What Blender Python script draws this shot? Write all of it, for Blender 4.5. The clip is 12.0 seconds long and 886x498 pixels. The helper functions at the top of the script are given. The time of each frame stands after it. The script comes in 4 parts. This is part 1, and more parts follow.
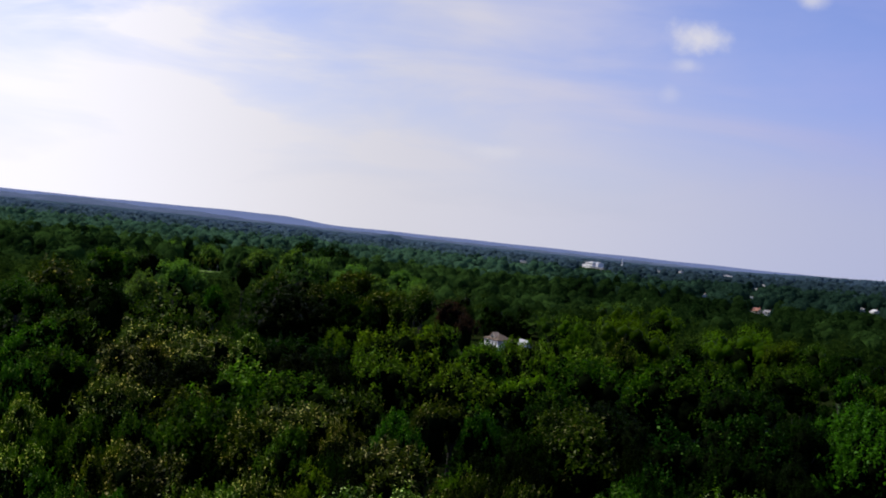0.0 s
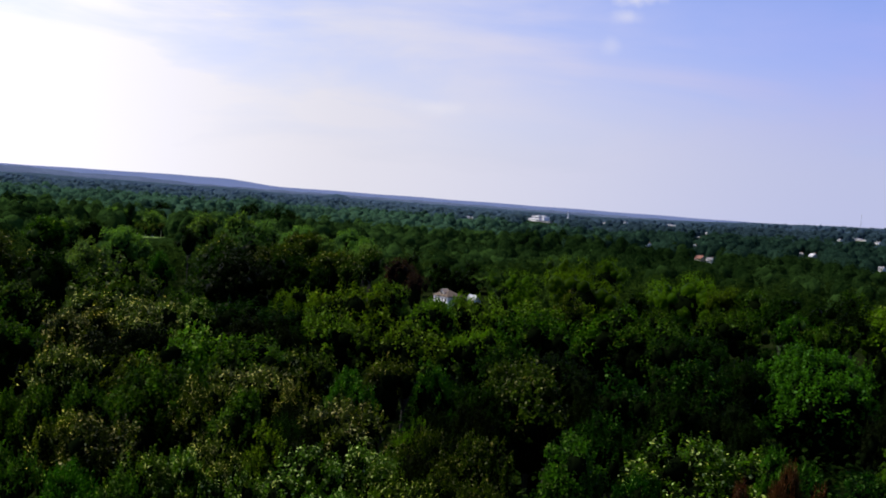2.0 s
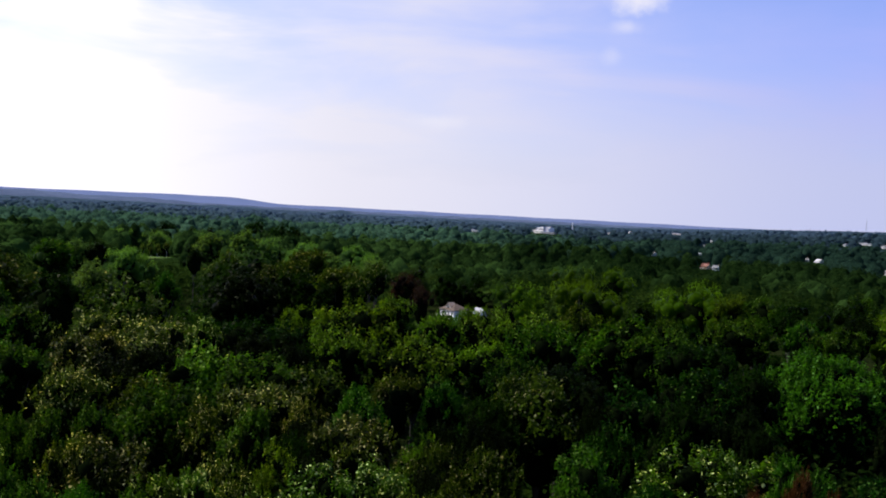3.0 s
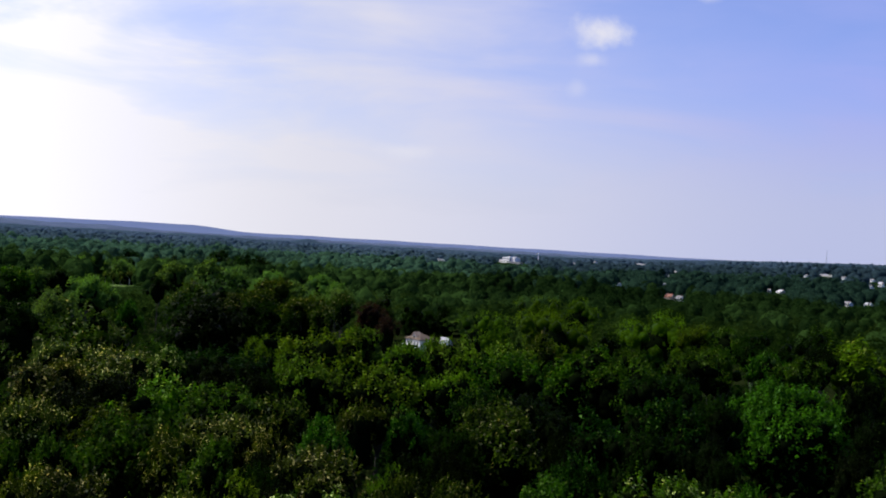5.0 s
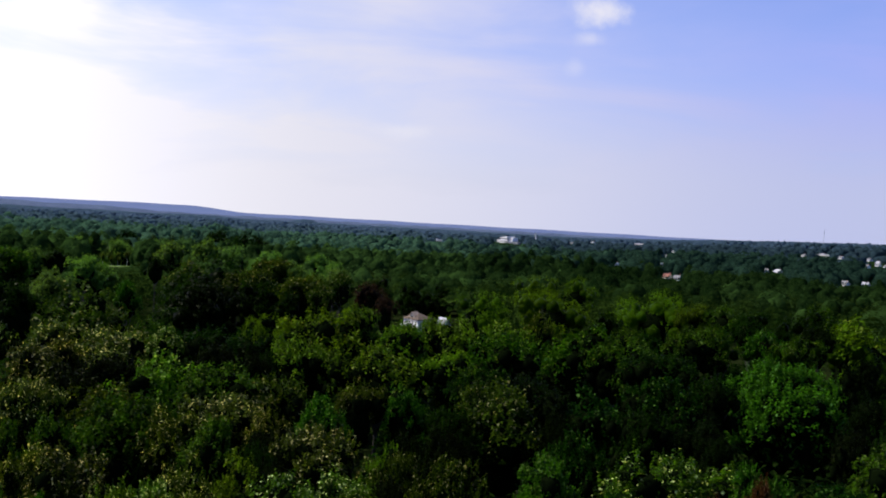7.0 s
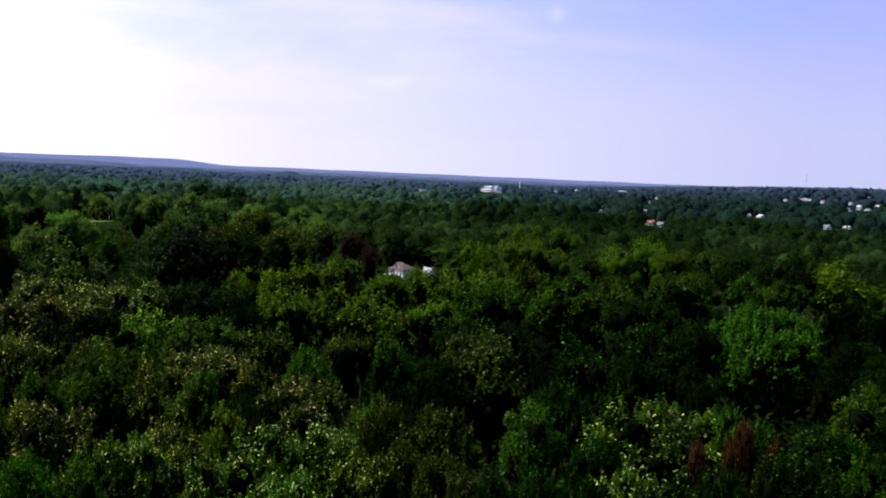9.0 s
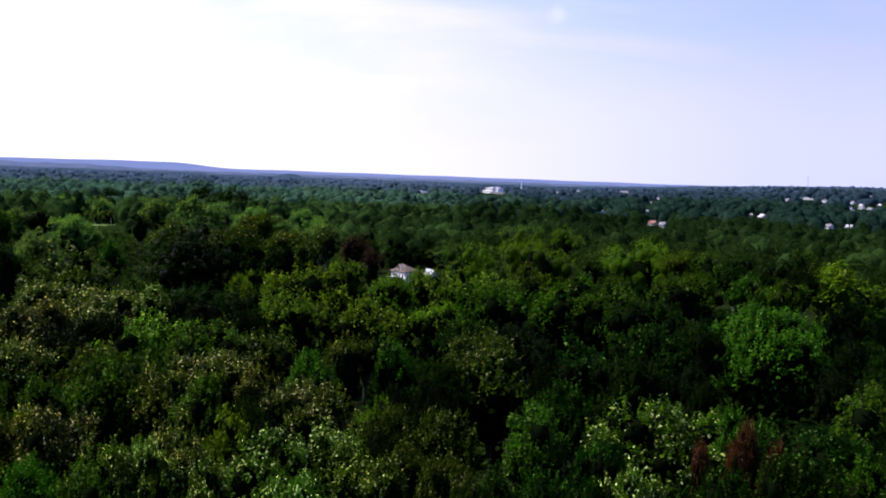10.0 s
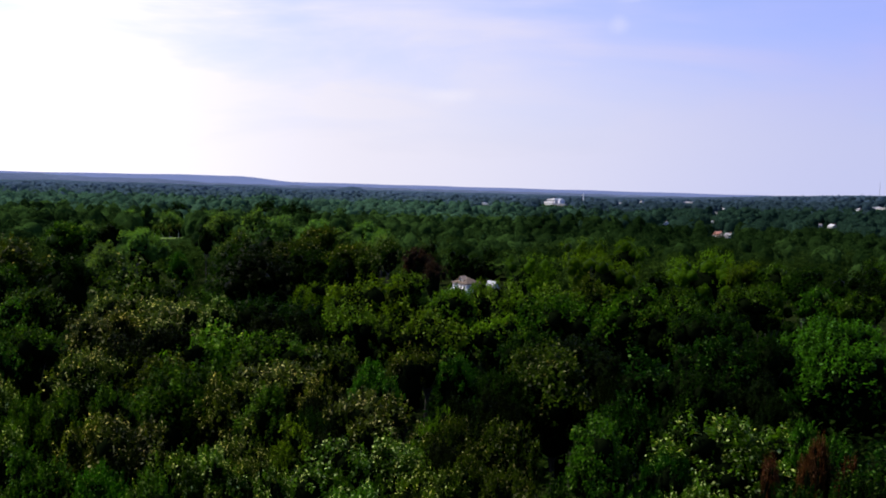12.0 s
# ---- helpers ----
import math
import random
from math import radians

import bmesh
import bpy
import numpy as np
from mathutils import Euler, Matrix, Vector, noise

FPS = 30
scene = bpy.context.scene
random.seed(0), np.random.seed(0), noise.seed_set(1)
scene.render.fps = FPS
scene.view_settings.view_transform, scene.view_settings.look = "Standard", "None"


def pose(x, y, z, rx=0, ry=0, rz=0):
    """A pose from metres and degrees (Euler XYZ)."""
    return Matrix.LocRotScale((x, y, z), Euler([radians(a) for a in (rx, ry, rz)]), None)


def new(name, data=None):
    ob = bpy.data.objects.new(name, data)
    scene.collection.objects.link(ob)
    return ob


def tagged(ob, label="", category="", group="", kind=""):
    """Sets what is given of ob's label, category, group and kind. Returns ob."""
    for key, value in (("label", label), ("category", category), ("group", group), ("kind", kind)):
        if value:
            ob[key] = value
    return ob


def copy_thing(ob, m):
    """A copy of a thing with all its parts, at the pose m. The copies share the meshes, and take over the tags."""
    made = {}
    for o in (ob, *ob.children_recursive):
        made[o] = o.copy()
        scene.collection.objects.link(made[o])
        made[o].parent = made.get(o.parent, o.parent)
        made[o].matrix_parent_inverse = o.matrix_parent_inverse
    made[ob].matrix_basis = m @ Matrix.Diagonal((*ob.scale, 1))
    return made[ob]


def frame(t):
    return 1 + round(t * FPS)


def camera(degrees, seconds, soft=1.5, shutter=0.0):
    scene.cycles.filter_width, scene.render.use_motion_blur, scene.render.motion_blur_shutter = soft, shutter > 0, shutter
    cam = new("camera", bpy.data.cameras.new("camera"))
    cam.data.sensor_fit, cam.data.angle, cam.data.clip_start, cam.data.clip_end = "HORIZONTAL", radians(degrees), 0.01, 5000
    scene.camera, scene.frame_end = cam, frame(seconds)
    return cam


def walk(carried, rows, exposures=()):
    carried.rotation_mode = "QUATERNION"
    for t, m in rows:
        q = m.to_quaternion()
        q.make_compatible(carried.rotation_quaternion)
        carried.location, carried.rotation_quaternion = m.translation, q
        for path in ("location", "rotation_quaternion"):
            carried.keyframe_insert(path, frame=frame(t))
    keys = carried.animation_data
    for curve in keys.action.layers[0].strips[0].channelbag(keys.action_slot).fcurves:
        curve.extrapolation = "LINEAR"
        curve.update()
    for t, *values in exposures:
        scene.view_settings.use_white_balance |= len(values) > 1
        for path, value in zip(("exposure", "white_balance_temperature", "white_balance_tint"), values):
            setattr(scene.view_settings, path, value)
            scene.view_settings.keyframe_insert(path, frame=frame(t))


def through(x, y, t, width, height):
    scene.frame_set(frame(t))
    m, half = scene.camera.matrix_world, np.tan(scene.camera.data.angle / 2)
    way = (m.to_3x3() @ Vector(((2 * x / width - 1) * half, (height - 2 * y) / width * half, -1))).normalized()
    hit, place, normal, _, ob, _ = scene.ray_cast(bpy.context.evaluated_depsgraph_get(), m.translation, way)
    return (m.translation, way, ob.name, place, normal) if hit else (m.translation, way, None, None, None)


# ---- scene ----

cam = camera(50.0, 12.0, soft=1.9)
EYE = 35.0
# seconds, drift in metres, turn in degrees: a hovering camera, 35 m over the ground
ROWS = [
    (0.0, 0.02, 0.37, -0.06, 89.114, -6.017, 5.245),
    (0.5, 0.00, 0.05, -0.04, 89.545, -6.673, 4.436),
    (1.0, -0.01, 0.06, 0.01, 88.049, -5.723, 3.028),
    (1.5, 0.00, -0.02, 0.06, 87.583, -4.749, 2.099),
    (2.0, 0.02, -0.05, -0.02, 86.839, -4.309, 1.995),
    (2.5, -0.01, -0.06, 0.03, 86.834, -2.790, 2.188),
    (3.0, -0.03, -0.02, 0.01, 87.656, -3.022, 2.235),
    (5.0, -0.01, -0.19, 0.04, 89.533, -3.340, 0.209),
    (5.5, -0.02, -0.23, 0.02, 89.434, -3.430, 0.057),
    (6.0, -0.01, -0.23, 0.03, 89.351, -3.530, -0.004),
    (6.5, 0.01, -0.17, 0.00, 89.058, -3.471, 0.029),
    (7.0, 0.01, -0.08, -0.01, 88.342, -3.258, 0.074),
    (9.0, 0.07, 0.02, -0.00, 85.372, -2.453, -0.916),
    (9.5, 0.05, -0.08, 0.04, 85.260, -2.409, -2.576),
    (10.0, 0.04, -0.01, 0.03, 85.466, -2.080, -0.827),
    (10.5, -0.02, 0.01, 0.01, 85.813, -1.730, 2.219),
    (11.0, 0.01, 0.08, -0.03, 85.881, -1.671, 2.433),
    (11.5, 0.01, 0.11, -0.04, 85.968, -1.648, 2.734),
    (12.0, 0.02, 0.14, -0.05, 86.069, -1.641, 2.854),
]
# seconds, stops, white balance
EXPOSURES = [
    (0.0, -0.1, 6400, 10), (0.5, -0.2, 6400, 9), (1.5, 0.2, 6400, 11), (2.0, 0.08, 6400, 11), (2.5, 0.48, 6250, 16), (3.2, 0.1, 6350, 11),
    (5.0, 0.06, 6350, 10), (5.5, 0.08, 6350, 10), (6.0, -0.15, 6250, 8), (6.4, 0.12, 6350, 10), (7.0, 0.12, 6350, 11), (9.0, 0.3, 6250, 17),
    (9.5, 0.64, 6050, 22), (10.2, 0.56, 6100, 21), (10.6, 0.25, 6250, 16), (11.0, 0.22, 6300, 14), (12.0, 0.22, 6350, 14),
]
walk(cam, [(t, pose(x, y, EYE + z, a, b, c)) for t, x, y, z, a, b, c in ROWS], EXPOSURES)

# ---- sky and sun ----
SUN_AZ, SUN_EL = -74.0, 50.0  # degrees to the right of straight ahead, degrees up
to_sun = Vector((math.sin(radians(SUN_AZ)) * math.cos(radians(SUN_EL)), math.cos(radians(SUN_AZ)) * math.cos(radians(SUN_EL)), math.sin(radians(SUN_EL))))
sun = new("sun", bpy.data.lights.new("sun", "SUN"))
sun.data.energy, sun.data.angle, sun.data.color = 4.8, radians(0.6), (1.0, 0.93, 0.82)
sun.rotation_mode = "QUATERNION"
sun.rotation_quaternion = to_sun.to_track_quat("Z", "Y")
sun.location = to_sun * 300


class Nodes:
    """Short hand for wiring a node tree."""

    def __init__(self, tree):
        self.tree = tree
        tree.nodes.clear()

    def add(self, kind, inputs=None, **settings):
        n = self.tree.nodes.new(kind)
        for key, value in settings.items():
            setattr(n, key, value)
        for key, value in (inputs or {}).items():
            self.put(n.inputs[key], value)
        return n

    def put(self, socket, value):
        if isinstance(value, bpy.types.NodeSocket):
            self.tree.links.new(value, socket)
        elif isinstance(value, bpy.types.Node):
            self.tree.links.new(value.outputs[0], socket)
        else:
            socket.default_value = value

    def math(self, op, a, b=0.0, c=0.0, clamp=False):
        n = self.add("ShaderNodeMath", {0: a, 1: b, 2: c}, operation=op, use_clamp=clamp)
        return n.outputs[0]

    def noise(self, vector, scale, detail=4.0, rough=0.5, distort=0.0):
        return self.add("ShaderNodeTexNoise", {"Vector": vector, "Scale": scale, "Detail": detail, "Roughness": rough, "Distortion": distort}).outputs[0]

    def mix(self, fac, a, b, blend="MIX"):
        n = self.add("ShaderNodeMix", data_type="RGBA", blend_type=blend)
        self.put(n.inputs[0], fac)
        self.put(n.inputs[6], a)
        self.put(n.inputs[7], b)
        return n.outputs[2]

    def ramp(self, fac, low, high):
        return self.add("ShaderNodeMapRange", {0: fac, 1: low, 2: high, 3: 0.0, 4: 1.0}, interpolation_type="SMOOTHSTEP").outputs[0]


world = bpy.data.worlds.new("sky")
scene.world = world
world.use_nodes = True
w = Nodes(world.node_tree)
sky = w.add("ShaderNodeTexSky", sky_type="NISHITA", sun_disc=False, sun_elevation=radians(SUN_EL), sun_rotation=radians(SUN_AZ), altitude=150.0, air_density=1.0, dust_density=1.2, ozone_density=4.0)
way = w.add("ShaderNodeTexCoord").outputs["Generated"]
xyz = w.add("ShaderNodeSeparateXYZ", {0: way})
ahead = w.math("MAXIMUM", xyz.outputs[1], 0.08)
u, v = w.math("DIVIDE", xyz.outputs[0], ahead), w.math("DIVIDE", xyz.outputs[2], ahead)
flat = w.add("ShaderNodeCombineXYZ", {0: u, 1: v})
# long thin streaks of high cloud, thinner to the right, and a milky veil low over the horizon
streak_at = w.add("ShaderNodeMapping", {"Vector": flat, "Rotation": (0, 0, radians(-4)), "Scale": (2.0, 9.0, 1.0), "Location": (3.1, 0.4, 0)})
streaks = w.ramp(w.noise(streak_at, 1.5, 5.0, 0.55, 0.4), 0.28, 0.76)
patches = w.ramp(w.noise(w.add("ShaderNodeMapping", {"Vector": flat, "Scale": (2.0, 3.0, 1.0), "Location": (7.3, 1.4, 0)}), 1.6, 3.0), 0.3, 0.7)
high = w.math("MULTIPLY", streaks, w.math("MULTIPLY_ADD", patches, 0.65, 0.4))
leftward = w.ramp(u, 0.45, -0.45)
veil = w.math("MULTIPLY_ADD", w.ramp(v, 0.30, 0.0), 0.62, 0.26)
facing = w.math("MULTIPLY", w.ramp(xyz.outputs[1], 0.1, 0.6), w.ramp(xyz.outputs[2], 0.75, 0.4))
cover = w.math("MULTIPLY", facing, w.math("ADD", w.math("MULTIPLY", high, w.math("MULTIPLY_ADD", leftward, 0.4, 0.6)), veil, clamp=True))


def puff(cu, cv, su, sv, strength, grain=22.0):
    """A small cumulus cloud at (cu, cv), as tangents to the right and up."""
    a, b = w.math("DIVIDE", w.math("SUBTRACT", u, cu), su), w.math("DIVIDE", w.math("SUBTRACT", v, cv), sv)
    far = w.math("SQRT", w.math("ADD", w.math("MULTIPLY", a, a), w.math("MULTIPLY", b, b)))
    rough = w.math("MULTIPLY_ADD", w.noise(flat, grain, 4.0, 0.6), 1.6, -0.8)
    return w.math("MULTIPLY", w.ramp(w.math("ADD", far, rough), 1.3, 0.0), strength)


puffs = puff(0.150, 0.228, 0.034, 0.017, 0.78, 34.0)
for extra in (puff(0.141, 0.200, 0.020, 0.010, 0.4), puff(0.259, 0.277, 0.018, 0.012, 0.6), puff(-0.048, 0.092, 0.030, 0.009, 0.35), puff(0.128, 0.168, 0.010, 0.010, 0.2)):
    puffs = w.math("MAXIMUM", puffs, extra)
air = w.add("ShaderNodeBackground", {"Color": w.mix(0.55, sky, (0.76, 0.74, 1.38, 1), "MULTIPLY"), "Strength": w.math("MULTIPLY_ADD", w.ramp(xyz.outputs[2], 0.35, 0.9), -0.064, 0.136)})
cloud_colour = w.mix(w.ramp(u, -0.30, 0.45), (0.98, 0.955, 1.02, 1), w.mix(w.ramp(v, 0.04, 0.20), (0.61, 0.65, 0.93, 1), (0.47, 0.535, 1.06, 1)))
white = w.add("ShaderNodeBackground", {"Color": cloud_colour, "Strength": w.math("MULTIPLY_ADD", w.ramp(u, -0.12, -0.60), 0.32, 0.78)})
bright = w.add("ShaderNodeBackground", {"Color": (1.0, 0.96, 0.98, 1), "Strength": 0.84})
w1 = w.add("ShaderNodeMixShader", {0: cover, 1: air, 2: white})
w2 = w.add("ShaderNodeMixShader", {0: puffs, 1: w1, 2: bright})
w.add("ShaderNodeOutputWorld", {0: w2})

# ---- materials ----


def material(name):
    m = bpy.data.materials.new(name)
    m.use_nodes = True
    return m, Nodes(m.node_tree)


def finish(n, shader):
    n.add("ShaderNodeOutputMaterial", {0: shader})


def leaf_material(name, base, second, gloss=0.42, shine=0.015, through=0.40, spread=1.1, pale=None, share=0.06):
    """Leaves: two greens mixed spray by spray and tree by tree, a waxy top, light coming through."""
    m, n = material(name)
    tree = n.add("ShaderNodeObjectInfo").outputs["Random"]
    each = n.add("ShaderNodeNewGeometry").outputs["Random Per Island"]
    spray = n.add("ShaderNodeAttribute", attribute_name="tint").outputs["Fac"]
    place = n.add("ShaderNodeTexCoord").outputs["Object"]
    patch = n.ramp(n.noise(place, 0.4, 2.0), 0.35, 0.65)
    fac = n.math("MULTIPLY_ADD", spray, 0.45, n.math("MULTIPLY_ADD", patch, 0.35, n.math("MULTIPLY", each, 0.2)))
    colour = n.mix(fac, (*base, 1), (*second, 1))
    if pale:  # some leaves are coloured pale to stand in for sun glints
        colour = n.mix(n.math("MULTIPLY", n.ramp(each, 0.99 - share, 1.01 - share), 0.95), colour, (*pale, 1))
    value = n.math("MULTIPLY_ADD", spray, spread, n.math("MULTIPLY_ADD", tree, 0.45, n.math("MULTIPLY_ADD", each, 0.3, 0.62 - spread / 2)))
    hue = n.math("MULTIPLY_ADD", tree, 0.03, 0.485)
    colour = n.add("ShaderNodeHueSaturation", {"Color": colour, "Hue": hue, "Saturation": 1.0, "Value": value}).outputs[0]
    top = n.add("ShaderNodeBsdfPrincipled", {"Base Color": colour, "Roughness": gloss, "Specular IOR Level": shine, "Specular Tint": (0.9, 1.0, 0.35, 1)})
    lit = n.add("ShaderNodeBsdfTranslucent", {"Color": n.mix(1.0, colour, (1.5, 1.35, 0.6, 1), "MULTIPLY")})
    finish(n, n.add("ShaderNodeMixShader", {0: through, 1: top, 2: lit}))
    return m


LEAF = {
    "maple": leaf_material("maple_leaves", (0.0052, 0.0248, 0.0007), (0.0290, 0.0860, 0.0022), pale=(0.10, 0.17, 0.03)),
    "hickory": leaf_material("hickory_leaves", (0.0160, 0.0460, 0.0010), (0.0680, 0.1480, 0.0034), pale=(0.16, 0.24, 0.04)),
    # yew: leaf colour near black, standing in for shade between crowns
    "yew": leaf_material("shade_dark_leaves", (0.0012, 0.0036, 0.0006), (0.0048, 0.0105, 0.0012)),
    # elm: the maple green darkened in colour to match the dimmer right side
    "elm": leaf_material("darkened_maple_leaves", (0.0016, 0.0112, 0.0004), (0.0085, 0.0350, 0.0012), pale=(0.06, 0.12, 0.02)),
    "broad_maple": leaf_material("broad_maple_leaves", (0.0095, 0.0345, 0.0009), (0.0430, 0.1120, 0.0034), pale=(0.08, 0.16, 0.03)),
    "linden": leaf_material("linden_leaves", (0.0095, 0.0330, 0.0007), (0.0540, 0.1260, 0.0026), 0.40, 0.05, pale=(0.50, 0.60, 0.19), share=0.085),
    "sycamore": leaf_material("sycamore_leaves", (0.0340, 0.0800, 0.0100), (0.0980, 0.1900, 0.0270)),
    "oak": leaf_material("oak_leaves", (0.0018, 0.0080, 0.0004), (0.0085, 0.0250, 0.0010)),
    "aspen": leaf_material("poplar_leaves", (0.0100, 0.0220, 0.0007), (0.0500, 0.0800, 0.0024), 0.40, 0.05, pale=(0.56, 0.53, 0.19), share=0.075),
    "locust": leaf_material("locust_leaves", (0.0250, 0.0640, 0.0010), (0.0720, 0.1400, 0.0030)),
    "beech": leaf_material("copper_leaves", (0.0200, 0.0075, 0.0031), (0.0640, 0.0235, 0.0091), pale=(0.20, 0.10, 0.06)),
    "copper_beech": leaf_material("dark_copper_leaves", (0.0090, 0.0056, 0.0040), (0.0300, 0.0160, 0.0105)),
    "ash": leaf_material("ash_leaves", (0.0080, 0.0215, 0.0008), (0.0350, 0.0610, 0.0026), pale=(0.20, 0.20, 0.08)),
    "birch": leaf_material("birch_leaves", (0.050, 0.085, 0.010), (0.110, 0.160, 0.025)),
}


def bark_material():
    m, n = material("bark")
    at = n.add("ShaderNodeMapping", {"Vector": n.add("ShaderNodeTexCoord").outputs["Object"], "Scale": (6, 6, 1.2)})
    grain = n.noise(at, 2.5, 6.0, 0.65)
    colour = n.mix(n.ramp(grain, 0.35, 0.7), (0.010, 0.008, 0.006, 1), (0.036, 0.029, 0.021, 1))
    bump = n.add("ShaderNodeBump", {"Height": grain, "Strength": 0.6, "Distance": 0.04})
    finish(n, n.add("ShaderNodeBsdfPrincipled", {"Base Color": colour, "Roughness": 0.9, "Normal": bump}))
    return m


# near-black colour that stands in for the shade inside crowns
def shade_core_material():
    m, n = material("crown_shade")
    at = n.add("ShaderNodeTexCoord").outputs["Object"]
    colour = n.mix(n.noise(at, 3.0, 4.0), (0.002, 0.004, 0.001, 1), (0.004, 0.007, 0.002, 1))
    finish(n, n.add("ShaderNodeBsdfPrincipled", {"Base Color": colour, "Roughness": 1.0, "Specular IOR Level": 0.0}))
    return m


def wood_stuff_material(name, dark, light, through=0.35):
    """Distant crowns: the tint is a number stored on every crown's faces."""
    m, n = material(name)
    tint = n.add("ShaderNodeAttribute", attribute_name="tint").outputs["Fac"]
    each = n.add("ShaderNodeNewGeometry").outputs["Random Per Island"]
    at = n.add("ShaderNodeTexCoord").outputs["Object"]
    fine = n.noise(at, 0.6, 4.0, 0.6)
    fac = n.math("MULTIPLY_ADD", each, 0.14, n.math("MULTIPLY_ADD", tint, 0.7, n.math("MULTIPLY_ADD", fine, 0.8, -0.30)), clamp=True)
    colour = n.mix(fac, (*dark, 1), (*light, 1))
    top = n.add("ShaderNodeBsdfPrincipled", {"Base Color": colour, "Roughness": 0.9, "Specular IOR Level": 0.0, "Normal": n.add("ShaderNodeBump", {"Height": n.noise(at, 0.45, 5.0, 0.65), "Strength": 1.0, "Distance": 2.6})})
    lit = n.add("ShaderNodeBsdfTranslucent", {"Color": colour})
    finish(n, n.add("ShaderNodeMixShader", {0: through, 1: top, 2: lit}))
    return m


def plain_material(name, a, b, scale, rough=0.8, bump=0.0, spec=0.3):
    m, n = material(name)
    at = n.add("ShaderNodeTexCoord").outputs["Object"]
    f = n.mix(0.5, n.noise(at, scale, 5.0, 0.6), n.noise(at, scale * 9.0, 3.0, 0.6))
    p = n.add("ShaderNodeBsdfPrincipled", {"Base Color": n.mix(n.ramp(f, 0.35, 0.65), (*a, 1), (*b, 1)), "Roughness": rough, "Specular IOR Level": spec})
    if bump:
        n.put(p.inputs["Normal"], n.add("ShaderNodeBump", {"Height": f, "Strength": bump, "Distance": 0.05}).outputs[0])
    finish(n, p)
    return m


BARK, SHADE_CORE = bark_material(), shade_core_material()
WHITE_BARK = plain_material("birch_bark", (0.45, 0.44, 0.40), (0.70, 0.69, 0.64), 1.5, 0.7)
LAWN = plain_material("lawn", (0.090, 0.150, 0.040), (0.140, 0.210, 0.060), 0.15, 1.0, 0.2, 0.0)
WOODS = wood_stuff_material("woodland_leaves", (0.007, 0.020, 0.003), (0.060, 0.112, 0.016))
SLOPE_WOODS = wood_stuff_material("slope_woodland_leaves", (0.0030, 0.011, 0.003), (0.058, 0.124, 0.026), 0.45)
# haze is put into these leaf colours: bluer and paler further off
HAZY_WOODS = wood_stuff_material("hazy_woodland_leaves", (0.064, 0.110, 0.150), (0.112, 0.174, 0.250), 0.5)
FAR_WOODS = wood_stuff_material("far_haze_woodland_leaves", (0.026, 0.052, 0.062), (0.100, 0.164, 0.200), 0.5)
VALLEY_WOODS = wood_stuff_material("valley_haze_woodland_leaves", (0.008, 0.024, 0.018), (0.090, 0.190, 0.106), 0.5)
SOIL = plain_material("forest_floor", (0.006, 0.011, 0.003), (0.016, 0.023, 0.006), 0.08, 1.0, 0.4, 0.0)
WHITE_WALL = plain_material("white_siding", (0.74, 0.73, 0.70), (0.82, 0.81, 0.79), 0.6, 0.6)
CREAM_WALL = plain_material("cream_siding", (0.60, 0.56, 0.47), (0.68, 0.64, 0.55), 0.6, 0.6)
GREY_ROOF = plain_material("grey_shingles", (0.16, 0.16, 0.17), (0.26, 0.26, 0.27), 1.2, 0.85, 0.3)
TAN_ROOF = plain_material("tan_shingles", (0.30, 0.22, 0.16), (0.42, 0.33, 0.25), 1.2, 0.85, 0.3)
LIGHT_ROOF = plain_material("pale_roofing", (0.42, 0.42, 0.44), (0.55, 0.55, 0.57), 1.2, 0.8, 0.2)
BROWN_ROOF = plain_material("brown_shingles", (0.085, 0.062, 0.045), (0.15, 0.115, 0.085), 1.2, 0.85, 0.3)
RED_ROOF = plain_material("red_roof", (0.20, 0.085, 0.065), (0.28, 0.135, 0.105), 1.0, 0.8, 0.2)
GLASS = plain_material("window_glass", (0.02, 0.025, 0.03), (0.04, 0.05, 0.06), 0.3, 0.08, 0.0, 0.6)
STEEL = plain_material("grey_steel", (0.35, 0.36, 0.38), (0.48, 0.49, 0.50), 2.0, 0.5)
BRICKWORK = plain_material("brick_chimney", (0.22, 0.09, 0.06), (0.34, 0.16, 0.11), 3.0, 0.9, 0.3)

# ---- the lie of the land ----


def smooth(a, b, x):
    t = np.clip((x - a) / (b - a), 0.0, 1.0)
    return t * t * (3.0 - 2.0 * t)


def land(x, y):
    """Height of the ground: level near by, a long rise ahead to the right, a slow rise far off and a wooded knoll."""
    x, y = np.asarray(x, float), np.asarray(y, float)
    r, az = np.hypot(x, y), np.degrees(np.arctan2(x, y))
    rise = 26.0 * smooth(650.0, 2200.0, r) * smooth(6.0, 27.0, az) * (1.0 - smooth(60.0, 90.0, az))
    far = -9.0 * smooth(1900.0, 3500.0, r) * (1.0 - smooth(8.0, 20.0, az))
    left = 4.0 * smooth(1500.0, 3600.0, r) * smooth(-11.0, -16.0, az) * (1.0 - smooth(60.0, 90.0, -az))
    knoll = 13.0 * np.exp(-((x + 425.0) ** 2 + (y - 2900.0) ** 2) / (2 * 27.0 ** 2))
    roll = 1.2 * np.sin(x / 61.0 + 1.0) * np.sin(y / 83.0) * smooth(40.0, 200.0, r)
    return rise + far + left + knoll + roll


